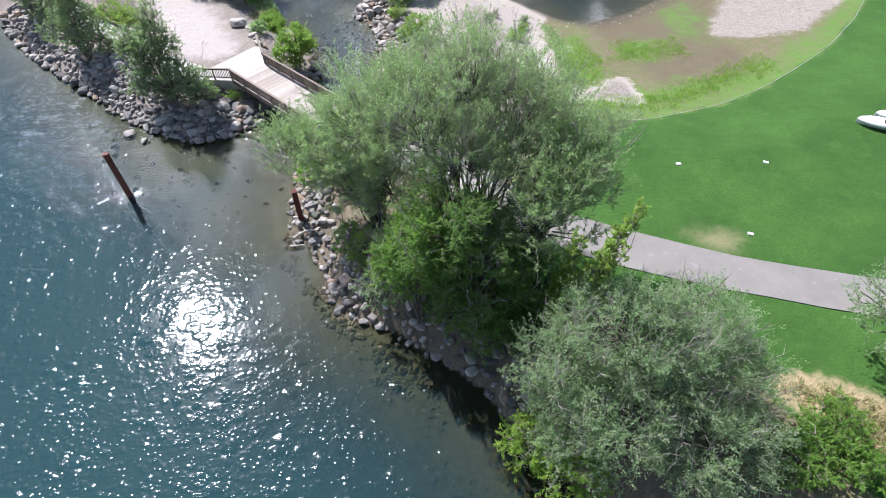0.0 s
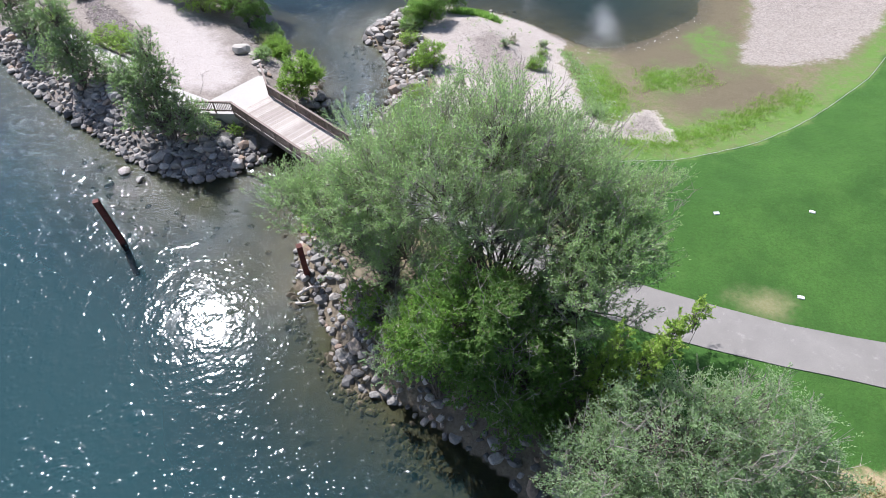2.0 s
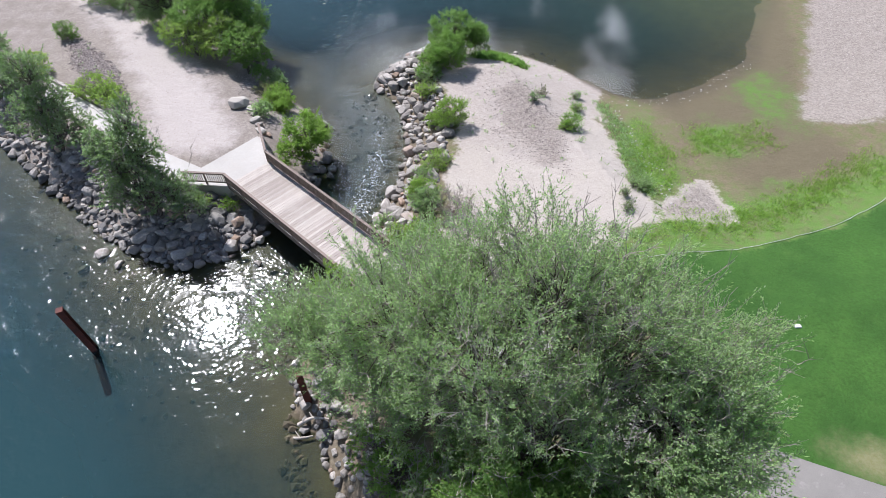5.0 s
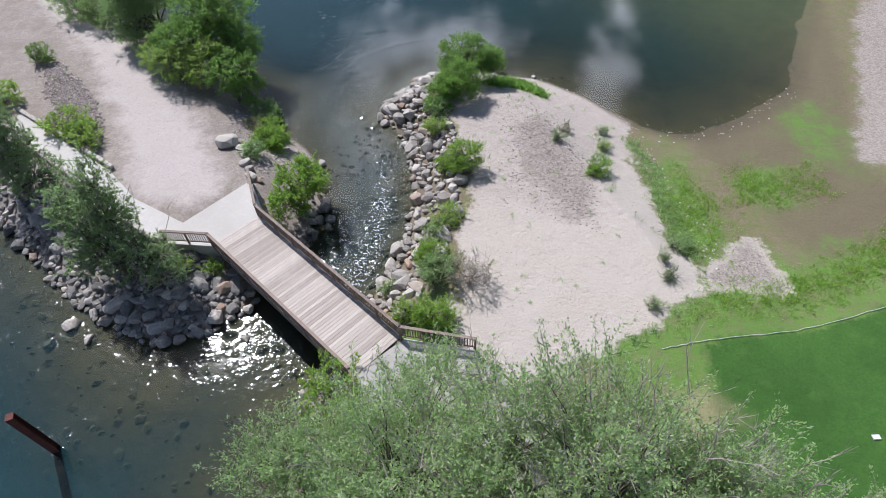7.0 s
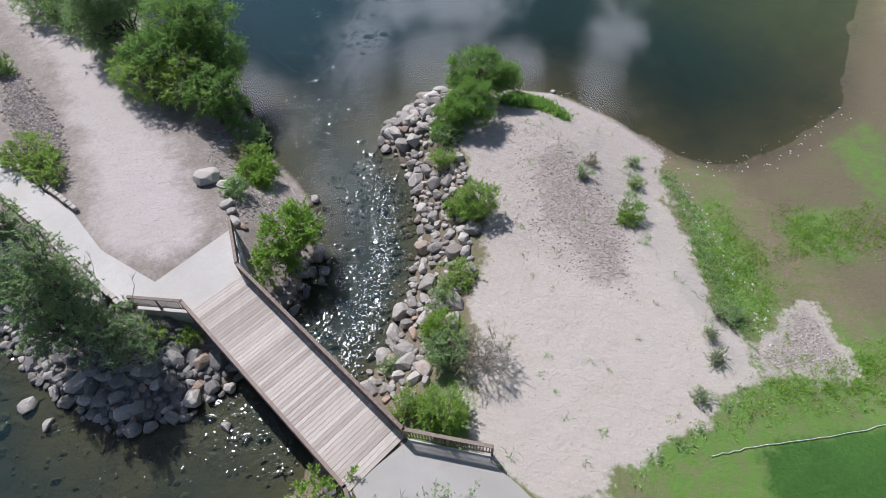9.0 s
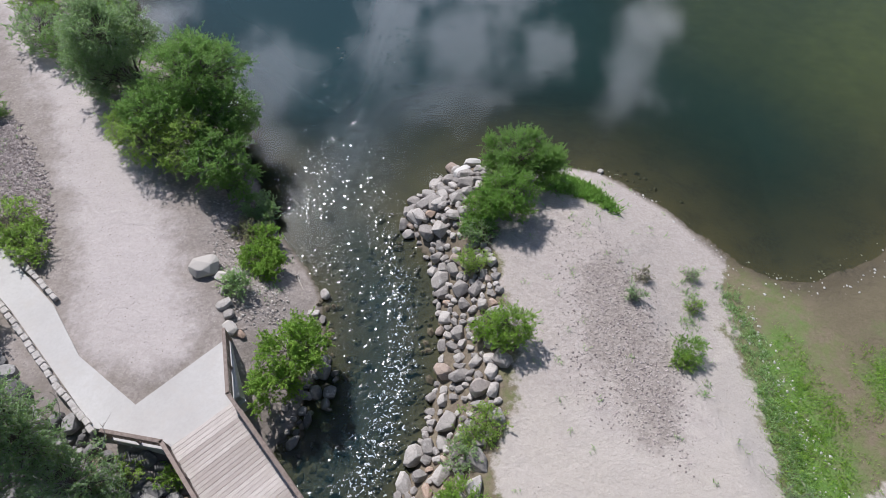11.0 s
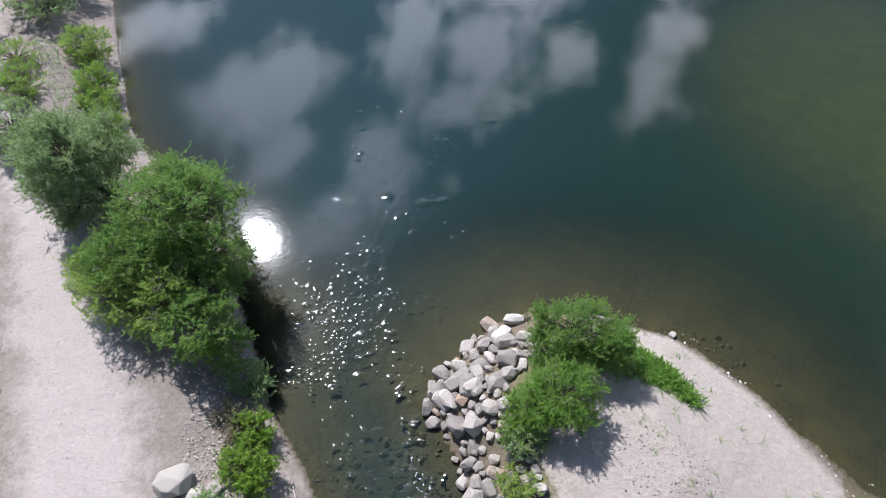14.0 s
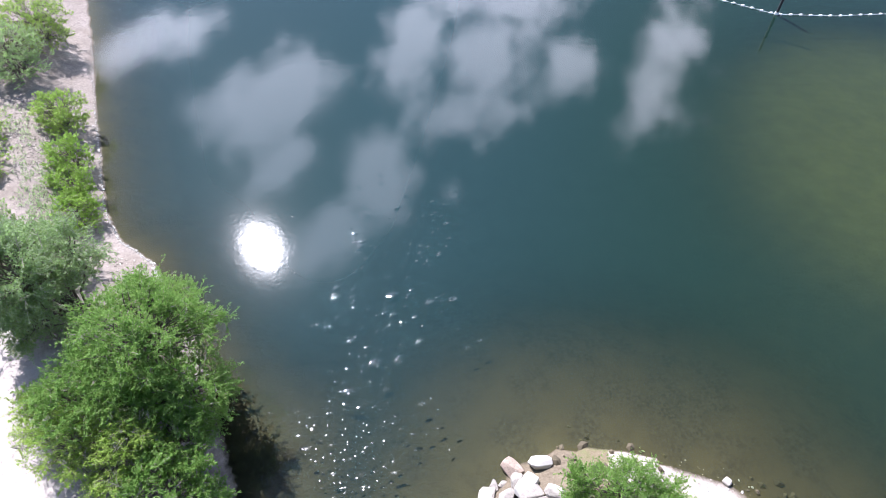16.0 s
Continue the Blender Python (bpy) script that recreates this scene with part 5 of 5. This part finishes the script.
for i, (x, y, r, h, leaf, n, what) in enumerate((
        (-2.7, 44.3, 1.1, 1.2, LEAF_BRIGHT, 5200, "bright green bush among the jetty boulders"), (-3.9, 44.6, 0.7, 0.7, LEAF_BRIGHT, 1700, "green leafy weed between the boulders"), (-4.8, 48.6, 0.8, 0.7, LEAF_YELLOW, 2000, "yellow-green weed between the boulders"),
        (-4.6, 50.2, 0.8, 0.7, LEAF_WILLOW, 1700, "green leafy weed between the boulders"), (-3.8, 39.9, 1.0, 0.6, LEAF_YELLOW, 2400, "yellow-green weed between the boulders"), (-4.3, 38.6, 0.8, 0.5, LEAF_WILLOW, 1500, "green leafy weed between the boulders"),
        (-4.3, 36.6, 0.9, 1.0, LEAF_BRIGHT, 3000, "bright green bush among the jetty boulders"), (-4.0, 35.4, 0.9, 1.0, LEAF_WILLOW, 2600, "green bush among the jetty boulders"), (-4.0, 32.7, 1.1, 1.1, LEAF_BRIGHT, 4200, "bright green bush behind the bridge railing"),
        (-5.4, 32.9, 0.7, 0.6, LEAF_YELLOW, 1500, "yellow-green tufted weed behind the bridge railing"), (-6.6, 35.3, 0.5, 0.4, LEAF_WILLOW, 700, "olive tufted weed at the water's edge"), (5.6, 44.4, 0.65, 0.5, LEAF_GARDEN, 1700, "olive-green weed clump on the sand"),
        (5.2, 43.8, 0.4, 0.3, LEAF_BRIGHT, 700, "bright green weed clump on the sand"), (6.5, 47.4, 0.32, 0.25, LEAF_BRIGHT, 330, "bright green weed clump on the sand"), (6.7, 49.6, 0.35, 0.25, LEAF_WILLOW, 300, "olive-green weed clump on the sand"),
        (4.0, 48.8, 0.5, 0.3, LEAF_DRY, 240, "dry olive weed clump on the sand"), (9.2, 38.4, 0.7, 0.4, LEAF_WILLOW, 1100, "olive weed clump at the sand's edge"), (8.0, 35.7, 0.28, 0.2, LEAF_DARK, 260, "small dark weed on the sand"),
        (6.9, 33.9, 0.32, 0.2, LEAF_WILLOW, 300, "small grey-green weed on the sand"), (8.1, 36.9, 0.2, 0.15, LEAF_DARK, 160, "small dark weed on the sand"), (3.3, 47.1, 0.35, 0.3, LEAF_SILVER, 350, "small dry weed on the sand"))):
    z = height_at(x, y)
    plant("bush", what, "bush", (x, y), [(x, y, z + h * 0.7, r, r * 0.9, h * 0.75), (x - r * 0.4, y - r * 0.3, z + h * 0.45, r * 0.6, r * 0.6, h * 0.5)], int(n * 3.2), 0.07, leaf, stems=4, girth=0.02, seed=100 + i, group="weeds and bushes on the jetty", clump=0.34, droop=-0.4)
plant("bush", "leafless brown twiggy bush on the sand's edge", "bush", (-2.3, 35.0), [(-2.2, 35.2, 2.3, 1.2, 1.4, 0.8)], 1500, 0.07, LEAF_DRY, DRY_TWIG, stems=8, girth=0.022, seed=130, clump=0.5, bare=55)


# ---- reeds, weeds and loose stones, too many to count ----
def tufts(name, label, category, places, blades, size, spread, leaf, seed):
    rng = np.random.default_rng(seed)
    P = np.array(places)
    Z = height(P[:, 0], P[:, 1])
    base = np.repeat(np.c_[P, Z], blades, 0)
    base[:, :2] += rng.normal(0, spread, (len(base), 2))
    way = rng.normal(0, 0.35, (len(base), 3)) + np.array([0, 0, 1.0])
    ob = leaf_sheet(name, base, way, rng, size, size * 0.16, leaf, None)
    return tagged(ob, label, category, kind="stuff")


def random_in(area, n, seed, keep=None, soft=0.9):
    rng = np.random.default_rng(seed)
    a = np.array(area)
    lo, hi = a.min(0) - 0.5, a.max(0) + 0.5
    out = np.zeros((0, 2))
    while len(out) < n:
        p = rng.uniform(lo, hi, (n * 3, 2))
        sd = signed(p[:, 0], p[:, 1], list(area))
        p = p[sd > soft * rng.random(len(sd)) ** 0.7 - 0.001]
        if keep is not None:
            p = p[keep(p[:, 0], p[:, 1], rng)]
        out = np.concatenate([out, p])
    return out[:n]


tufts("reeds", "bright green reeds along the pond's edge", "reeds", np.concatenate([random_in([(-0.9, 56.2), (0.6, 56.0), (2.0, 55.0), (3.3, 53.3), (3.0, 53.0), (1.6, 54.2), (0.4, 54.8), (-1.0, 54.9)], 330, 1, None, 0.9), random_in([(-2.5, 54.6), (0.5, 56.4), (4.2, 52.8), (1.0, 53.8)], 90, 14, None, 0.4)]), 15, 0.42, 0.16, LEAF_GARDEN, 1)
tufts("weeds", "thin green weeds at the edge of the sand", "weeds", np.concatenate([random_in([(7.6, 49.5), (9.6, 49.5), (10.6, 41), (10.6, 36.6), (9.2, 34.4), (6.6, 31.8), (3.2, 29.8), (3.6, 31.2), (8.0, 33.8), (9.9, 36), (8.8, 39), (8.2, 44)], 420, 2, None, 0.6), random_in([(5.6, 42), (6.4, 42), (7.2, 50), (5.6, 50)], 70, 3), random_in(SAND, 90, 4)]), 9, 0.22, 0.09, LEAF_WILLOW, 2)
tufts("weeds", "green grass tufts along the lawn's rough edge", "weeds", np.concatenate([random_in([(5, 31.4), (16, 34.0), (27, 40), (26, 44), (16, 38), (10, 36)], 900, 5, None, 2.0), random_in([(8, 36.5), (12.5, 37), (14, 43), (11, 48), (8, 43)], 500, 6, None, 2.2), random_in([(12.5, 41.5), (16, 42), (21, 43), (20.5, 47.6), (17, 46.5), (14, 47.5)], 400, 7, None, 2.4)]), 9, 0.2, 0.14, LEAF_BRIGHT, 3)
tufts("weeds", "dry straw-coloured grass on the bank", "weeds", random_in(STRAW, 260, 8), 9, 0.3, 0.12, material_leaf("straw_blade", (0.42, 0.33, 0.18), (0.6, 0.5, 0.32)), 4)
tufts("weeds", "thin dry weeds on the gravel spit", "weeds", np.concatenate([random_in(COBBLE_LEFT, 22, 9), random_in([(-36, 66), (-39, 72), (-36, 72), (-31, 66)], 260, 10), random_in([(-30.4, 65.4), (-33, 68.2), (-40, 76), (-44, 75), (-36, 65), (-31.5, 64.2)], 330, 13), random_in([(-17.8, 45), (-14, 45), (-15, 49), (-18.6, 52)], 60, 12)]), 8, 0.22, 0.1, LEAF_SILVER, 5)


def pebbles(name, label, places, sizes, material, seed):
    """Loose stones, joined: each a squashed uneven octahedron."""
    rng = np.random.default_rng(seed)
    P = np.array(places)
    n = len(P)
    unit = np.array([(1, 0, 0), (0.3, 0.95, 0), (-0.8, 0.6, 0), (-0.8, -0.6, 0), (0.3, -0.95, 0), (0, 0, 1), (0, 0, -1)], float)
    s = (sizes[0] + (sizes[1] - sizes[0]) * rng.random(n) ** 2)[:, None, None]
    V = unit[None] * rng.uniform(0.75, 1.2, (n, 7, 1)) * s * np.array([0.6, 0.45, 0.32])
    a = rng.uniform(0, 6.283, n)
    c, si = np.cos(a)[:, None], np.sin(a)[:, None]
    V = np.stack([V[..., 0] * c - V[..., 1] * si, V[..., 0] * si + V[..., 1] * c, V[..., 2]], -1)
    V += np.c_[P, height(P[:, 0], P[:, 1])][:, None] + np.array([0, 0, 1]) * s * 0.12
    one = [(i, (i + 1) % 5, 5) for i in range(5)] + [((i + 1) % 5, i, 6) for i in range(5)]
    F = (np.array(one)[None] + (np.arange(n) * 7)[:, None, None]).reshape(-1, 3)
    return tagged(mesh_object(name, V.reshape(-1, 3), F, material), label, "stones", kind="stuff")


def material_pebble(name, a, b):
    m = Nodes(name)
    return m.surface(m.mix(m.geo.outputs["Random Per Island"], a, b), 0.9, normal=m.bump(m.noise(20, 3), 0.3, 0.02))


PEBBLE = material_pebble("mixed_pebble", (0.22, 0.185, 0.155), (0.45, 0.405, 0.355))
COBBLE = material_pebble("pinkish_cobble", (0.19, 0.155, 0.138), (0.40, 0.345, 0.312))
PALE = material_pebble("pale_stone", (0.38, 0.36, 0.32), (0.55, 0.53, 0.48))
TAN = material_pebble("tan_boulder_stone", (0.33, 0.30, 0.26), (0.42, 0.385, 0.335))
near_shore = lambda lo, hi: (lambda x, y, rng: (height(x, y) > lo) & (height(x, y) < hi))
pebbles("pebbles", "scattered grey and brown stones on the sand", np.concatenate([random_in([(-0.6, 48.5), (2.2, 51.5), (5.2, 46.5), (6.0, 41.6), (5.0, 38.4), (2.6, 38.8), (0.2, 43)], 1300, 21, None, 2.2), random_in([(-0.5, 41), (5.4, 38), (6, 44), (3, 52), (-1.5, 52)], 1300, 22)]), (0.035, 0.13), COBBLE, 21)
pebbles("cobbles", "heap of pinkish grey cobbles beside the track", random_in(COBBLE_LEFT, 3400, 23, None, 1.1), (0.09, 0.27), COBBLE, 22)
pebbles("pebbles", "pale stones strewn along the pond's shore", np.concatenate([random_in([(0, 58.5), (3, 58.5), (10, 52), (22, 57), (23, 55), (15, 48.5), (9, 48.6), (5, 54), (0, 56)], 130, 24, near_shore(-0.1, 0.25)), random_in([(8.6, 48), (10, 49), (12, 39), (11, 36), (10, 38), (9.4, 43)], 170, 25, None, 0.5)]), (0.05, 0.17), PALE, 23)
pebbles("pebbles", "loose gravel and stones on the spit", np.concatenate([random_in([(-16.2, 42.5), (-13.6, 44), (-14.6, 48), (-18.4, 53), (-21, 52), (-19, 47)], 1500, 26), random_in([(-33, 66), (-28, 64.5), (-30, 62), (-42, 72), (-44, 76), (-40, 77)], 900, 28)]), (0.06, 0.2), PEBBLE, 24)
pebbles("pebbles", "pale gravel on the worn patches by the lawn", np.concatenate([random_in(PATCH, 500, 29), random_in(GRAVEL_FAR, 1500, 30)]), (0.05, 0.14), PEBBLE, 25)
pebbles("pebbles", "dark submerged stones on the channel bed", np.concatenate([random_in([(-14, 36), (-9, 31), (-6.2, 38), (-6, 46), (-9, 52), (-14, 48), (-12, 42)], 320, 31), random_in([(-30, 38), (-19, 32.6), (-11, 31), (-10, 24), (-20, 20), (-32, 29)], 170, 32, None, 3.0), random_in([(-10.5, 25), (-8, 20), (1, 12), (-3, 12), (-10, 20)], 260, 33), random_in([(-9, 55), (-4, 60), (6, 58), (10, 53), (2, 57)], 34, 34)]), (0.15, 0.55), material_pebble("algae_stone", (0.07, 0.058, 0.037), (0.125, 0.104, 0.066)), 26)


pebbles("pebbles", "fine loose gravel over the sand and the spit", np.concatenate([random_in(SAND, 1500, 41), random_in([(-16.4, 42.8), (-13.5, 45), (-18.5, 53), (-25, 58), (-40, 74), (-46, 78), (-36, 56), (-26, 46), (-22.5, 41.5), (-19.2, 39.4)], 4200, 42)]), (0.02, 0.075), PEBBLE, 27)


edge = [p for p in LEFT_POND[12:19]]
debris = np.array([(a[0] + (b[0] - a[0]) * i / 60, a[1] + (b[1] - a[1]) * i / 60) for a, b in zip(edge, edge[1:]) for i in range(60)])
debris += np.random.default_rng(3).normal(0, 0.05, debris.shape) + np.array([-0.12, -0.08])
pebbles("driftwood_chips", "thin pale line of drift chips along the shore", debris, (0.06, 0.16), PALE, 29)


# ---- single boulders ----
def boulder(x, y, s, label, seed, flat=1.0, mat=None):
    rnd = random.Random(seed)
    me = boulder_mesh(200 + seed, ROCK)
    if mat:
        me.materials[0] = mat
    ob = put("boulder", me, pose(x, y, height_at(x, y) + 0.2 * s * flat, rnd.uniform(-10, 10), rnd.uniform(-10, 10), rnd.uniform(0, 360)) @ Matrix.Diagonal((s, s, s * flat, 1)))
    return tagged(ob, label, "boulder", "single boulders")


for i, (x, y, s) in enumerate(((-18.65, 46.4, 1.6), (-17.6, 46.0, 0.8), (-17.1, 46.4, 0.8), (-17.2, 45.2, 0.7), (-16.9, 44.4, 0.8), (-16.5, 43.9, 0.75), (-16.2, 43.2, 0.8), (-15.7, 43.0, 0.6), (-12.65, 46.6, 0.8), (-12.9, 45.3, 0.6), (-12.4, 45.0, 0.55))):
    boulder(x, y, s, "pale weathered boulder lying on the gravel", 10 + i, 0.7, TAN if i in (0, 1, 6) else None)
for i, (x, y, s) in enumerate(((-5.6, 56.8, 0.95), (-6.1, 55.6, 1.1), (-8.8, 52.4, 0.9), (-7.9, 53.0, 1.3), (-8.2, 52.0, 1.0), (-7.2, 52.6, 1.1), (-7.0, 53.8, 0.9), (-5.0, 55.4, 1.0), (-6.9, 51.0, 1.1), (2.4, 57.35, 0.45), (-23.8, 33.0, 0.9), (-24.6, 31.9, 0.7), (-22.4, 32.1, 0.7), (-14.0, 32.4, 0.6))):
    boulder(x, y, s, "pale angular boulder at the water's edge", 40 + i, 0.9, PALE if i < 2 else None)


# ---- piles, pole, float line, hose and small things on the lawn ----
def rust_pile(x, y, low, top, lean, label):
    root = thing("mooring_pile", label, "pile", "old steel piles")
    root.location = (x, y, low)
    bm = bmesh.new()
    w, f, t = 0.30, 0.30, 0.025
    for sx, sy, ox, oy in ((f, t, 0, w / 2), (f, t, 0, -w / 2), (t, w, 0, 0)):
        bx = bmesh.ops.create_cube(bm, size=1.0)["verts"]
        bmesh.ops.scale(bm, vec=(sx, sy, top - low), verts=bx)
        bmesh.ops.translate(bm, vec=(ox, oy, (top - low) / 2), verts=bx)
    ob = part("shaft", bm, RUST, root)
    cap = part("cap_plate", box_bm(0.32, 0.34, 0.03, 0.004, (0, 0, top - low + 0.016)), RUST, root)
    root.rotation_euler = (radians(lean[0]), radians(lean[1]), radians(25))


rust_pile(-21.1, 26.3, -3.6, 3.5, (0.5, -0.8), "rusty dark red steel pile standing in the river")
rust_pile(-8.95, 23.3, -0.4, 3.0, (-1, 0.5), "rusty red steel pile on the rocky bank")


def round_bm(radius, length, sides=14, taper=1.0):
    bm = bmesh.new()
    bmesh.ops.create_cone(bm, cap_ends=True, segments=sides, radius1=radius, radius2=radius * taper, depth=length)
    return bm


def float_line():
    root = thing("float_line", "white float rope tied to a pole in the pond", "float rope")
    ends = [(-14, 106.5), (0, 100.2), (7.9, 97.4), (11.35, 95.9), (16, 96.2), (20, 97.0), (34, 99.6), (52, 104)]
    rope = bmesh.new()
    buoy = bpy.data.meshes.new("float")
    bm = bmesh.new()
    bmesh.ops.create_uvsphere(bm, u_segments=10, v_segments=6, radius=0.11)
    bmesh.ops.scale(bm, vec=(1.4, 1, 0.9), verts=bm.verts)
    bm.to_mesh(buoy); bm.free()
    buoy.materials.append(WHITE)
    for a, b in zip(ends, ends[1:]):
        ln = math.hypot(b[0] - a[0], b[1] - a[1])
        put("rope", box_mesh("rope", ln, 0.035, 0.03, WHITE, 0.008), along(a, b, 0.03), root)
        n = max(1, int(ln / 0.72))
        for i in range(n):
            t = (i + 0.5) / n
            put("float", buoy, pose(a[0] + (b[0] - a[0]) * t, a[1] + (b[1] - a[1]) * t, 0.04, 0, 0, math.degrees(math.atan2(b[1] - a[1], b[0] - a[0]))), root)


float_line()
pole = thing("marker_pole", "dark steel pole standing in the pond", "pole")
pole.location = (11.4, 95.95, -3)
bm = round_bm(0.11, 6.4)
bmesh.ops.translate(bm, vec=(0, 0, 3.2), verts=bm.verts)
part("shaft", bm, DARK, pole, smooth=True)
bm = round_bm(0.17, 0.3)
bmesh.ops.translate(bm, vec=(0, 0, 3.05), verts=bm.verts)
part("collar", bm, WHITE, pole, "white collar that holds the rope")


def hose_line():
    verts, faces = [], []
    rnd = random.Random(5)
    pts = []
    for a, b in zip(HOSE, HOSE[1:]):
        for i in range(6):
            t = i / 6
            x, y = a[0] + (b[0] - a[0]) * t, a[1] + (b[1] - a[1]) * t
            pts.append(Vector((x, y + rnd.gauss(0, 0.02), height_at(x, y) + 0.05)))
    tube(verts, faces, pts, [0.015] * len(pts), 6)
    ob = mesh_object("boundary_hose", [tuple(v) for v in verts], faces, CABLE, smooth=True)
    tagged(ob, "white hose laid along the edge of the lawn", "hose")


hose_line()


def lawn_marker(x, y, turn, label):
    root = thing("lawn_marker", label, "marker", "markers on the lawn")
    root.location = (x, y, height_at(x, y))
    root.rotation_euler = (0, 0, radians(turn))
    part("plate", box_bm(0.30, 0.20, 0.04, 0.008, (0, 0, 0.035)), WHITE, root)
    part("frame", box_bm(0.34, 0.24, 0.03, 0.006, (0, 0, 0.01)), STEEL, root)


lawn_marker(14.75, 27.4, 5, "white plastic valve cover set in the lawn")
lawn_marker(20.35, 27.6, -25, "white plastic valve cover set in the lawn")
lawn_marker(17.2, 21.2, -15, "pale plastic valve cover near the worn grass")


def boat():
    root = thing("pedal_boat", "white twin-hulled boat with dark slots lying on the lawn", "boat")
    x, y = 30.6, 31.5
    root.location = (x, y, height_at(x, y))
    root.rotation_euler = (0, 0, radians(-24))
    for off, start in ((-0.62, 0.0), (0.62, 1.15)):
        bm = bmesh.new()
        rings = []
        for px, w, hh in ((-2.6, 0.03, 0.34), (-2.35, 0.30, 0.38), (-1.8, 0.52, 0.42), (-1.3, 0.58, 0.44), (1.4, 0.58, 0.44), (2.4, 0.54, 0.44)):
            rings.append([bm.verts.new((px + start * (1 if px < 0 else 0.2), off + w * a, hh * b + 0.02)) for a, b in ((-0.45, 0), (0.45, 0), (1, 0.8), (0.92, 1), (-0.92, 1), (-1, 0.8))])
        for r, s in zip(rings, rings[1:]):
            for k in range(6):
                bm.faces.new((r[k], r[(k + 1) % 6], s[(k + 1) % 6], s[k]))
        bm.faces.new(rings[-1]); bm.faces.new(rings[0][::-1])
        bmesh.ops.recalc_face_normals(bm, faces=bm.faces)
        part("hull", bm, WHITE, root)
        for k, ln in ((-0.26, 3.0), (0.14, 3.2)):
            part("seat_well", box_bm(ln, 0.15, 0.05, 0.01, (0.85 + start * 0.25, off + k, 0.465)), DARK, root, "long dark slot")
        part("bow_fitting", box_bm(0.10, 0.42, 0.06, 0.01, (-0.98 + start * 0.85, off, 0.47)), DARK, root, "dark fitting")


boat()


# ---- driftwood ----
def driftwood(points, radius, label, seed):
    rnd = random.Random(seed)
    verts, faces = [], []
    pts = [Vector((x, y, max(height_at(x, y), -0.02) + radius * 0.7 + lift)) for x, y, lift in points]
    line = [a.lerp(b, t) + Vector((rnd.gauss(0, 0.02), rnd.gauss(0, 0.02), 0)) for a, b in zip(pts, pts[1:]) for t in (0.0, 0.33, 0.66)] + [pts[-1]]
    n = len(line) - 1
    tube(verts, faces, line, [radius * (1 - 0.6 * i / n) for i in range(n + 1)], 7)
    k = line[n // 2]
    e = k + Vector((rnd.uniform(-0.3, 0.3), rnd.uniform(0.2, 0.4), 0.12))
    tube(verts, faces, [k, k.lerp(e, 0.5), e], [radius * 0.5, radius * 0.35, radius * 0.15], 5)
    ob = mesh_object("driftwood", [tuple(v) for v in verts], faces, DRIFT, smooth=True)
    return tagged(ob, label, "driftwood", "driftwood on the banks")


DRIFT = material_bark("bleached_wood", (0.50, 0.45, 0.39), (0.33, 0.28, 0.23))
driftwood([(-14.4, 47.5, 0.03), (-13.8, 46.6, 0.02)], 0.055, "bleached thin branch lying at the water's edge", 3)
driftwood([(-9.3, 22.3, 0.1), (-8.6, 22.5, 0.14), (-7.7, 22.3, 0.18)], 0.10, "reddish grey driftwood log on the bank rocks", 4)
driftwood([(-9.4, 21.7, 0.05), (-8.5, 21.8, 0.12)], 0.08, "bleached driftwood log on the bank rocks", 5)
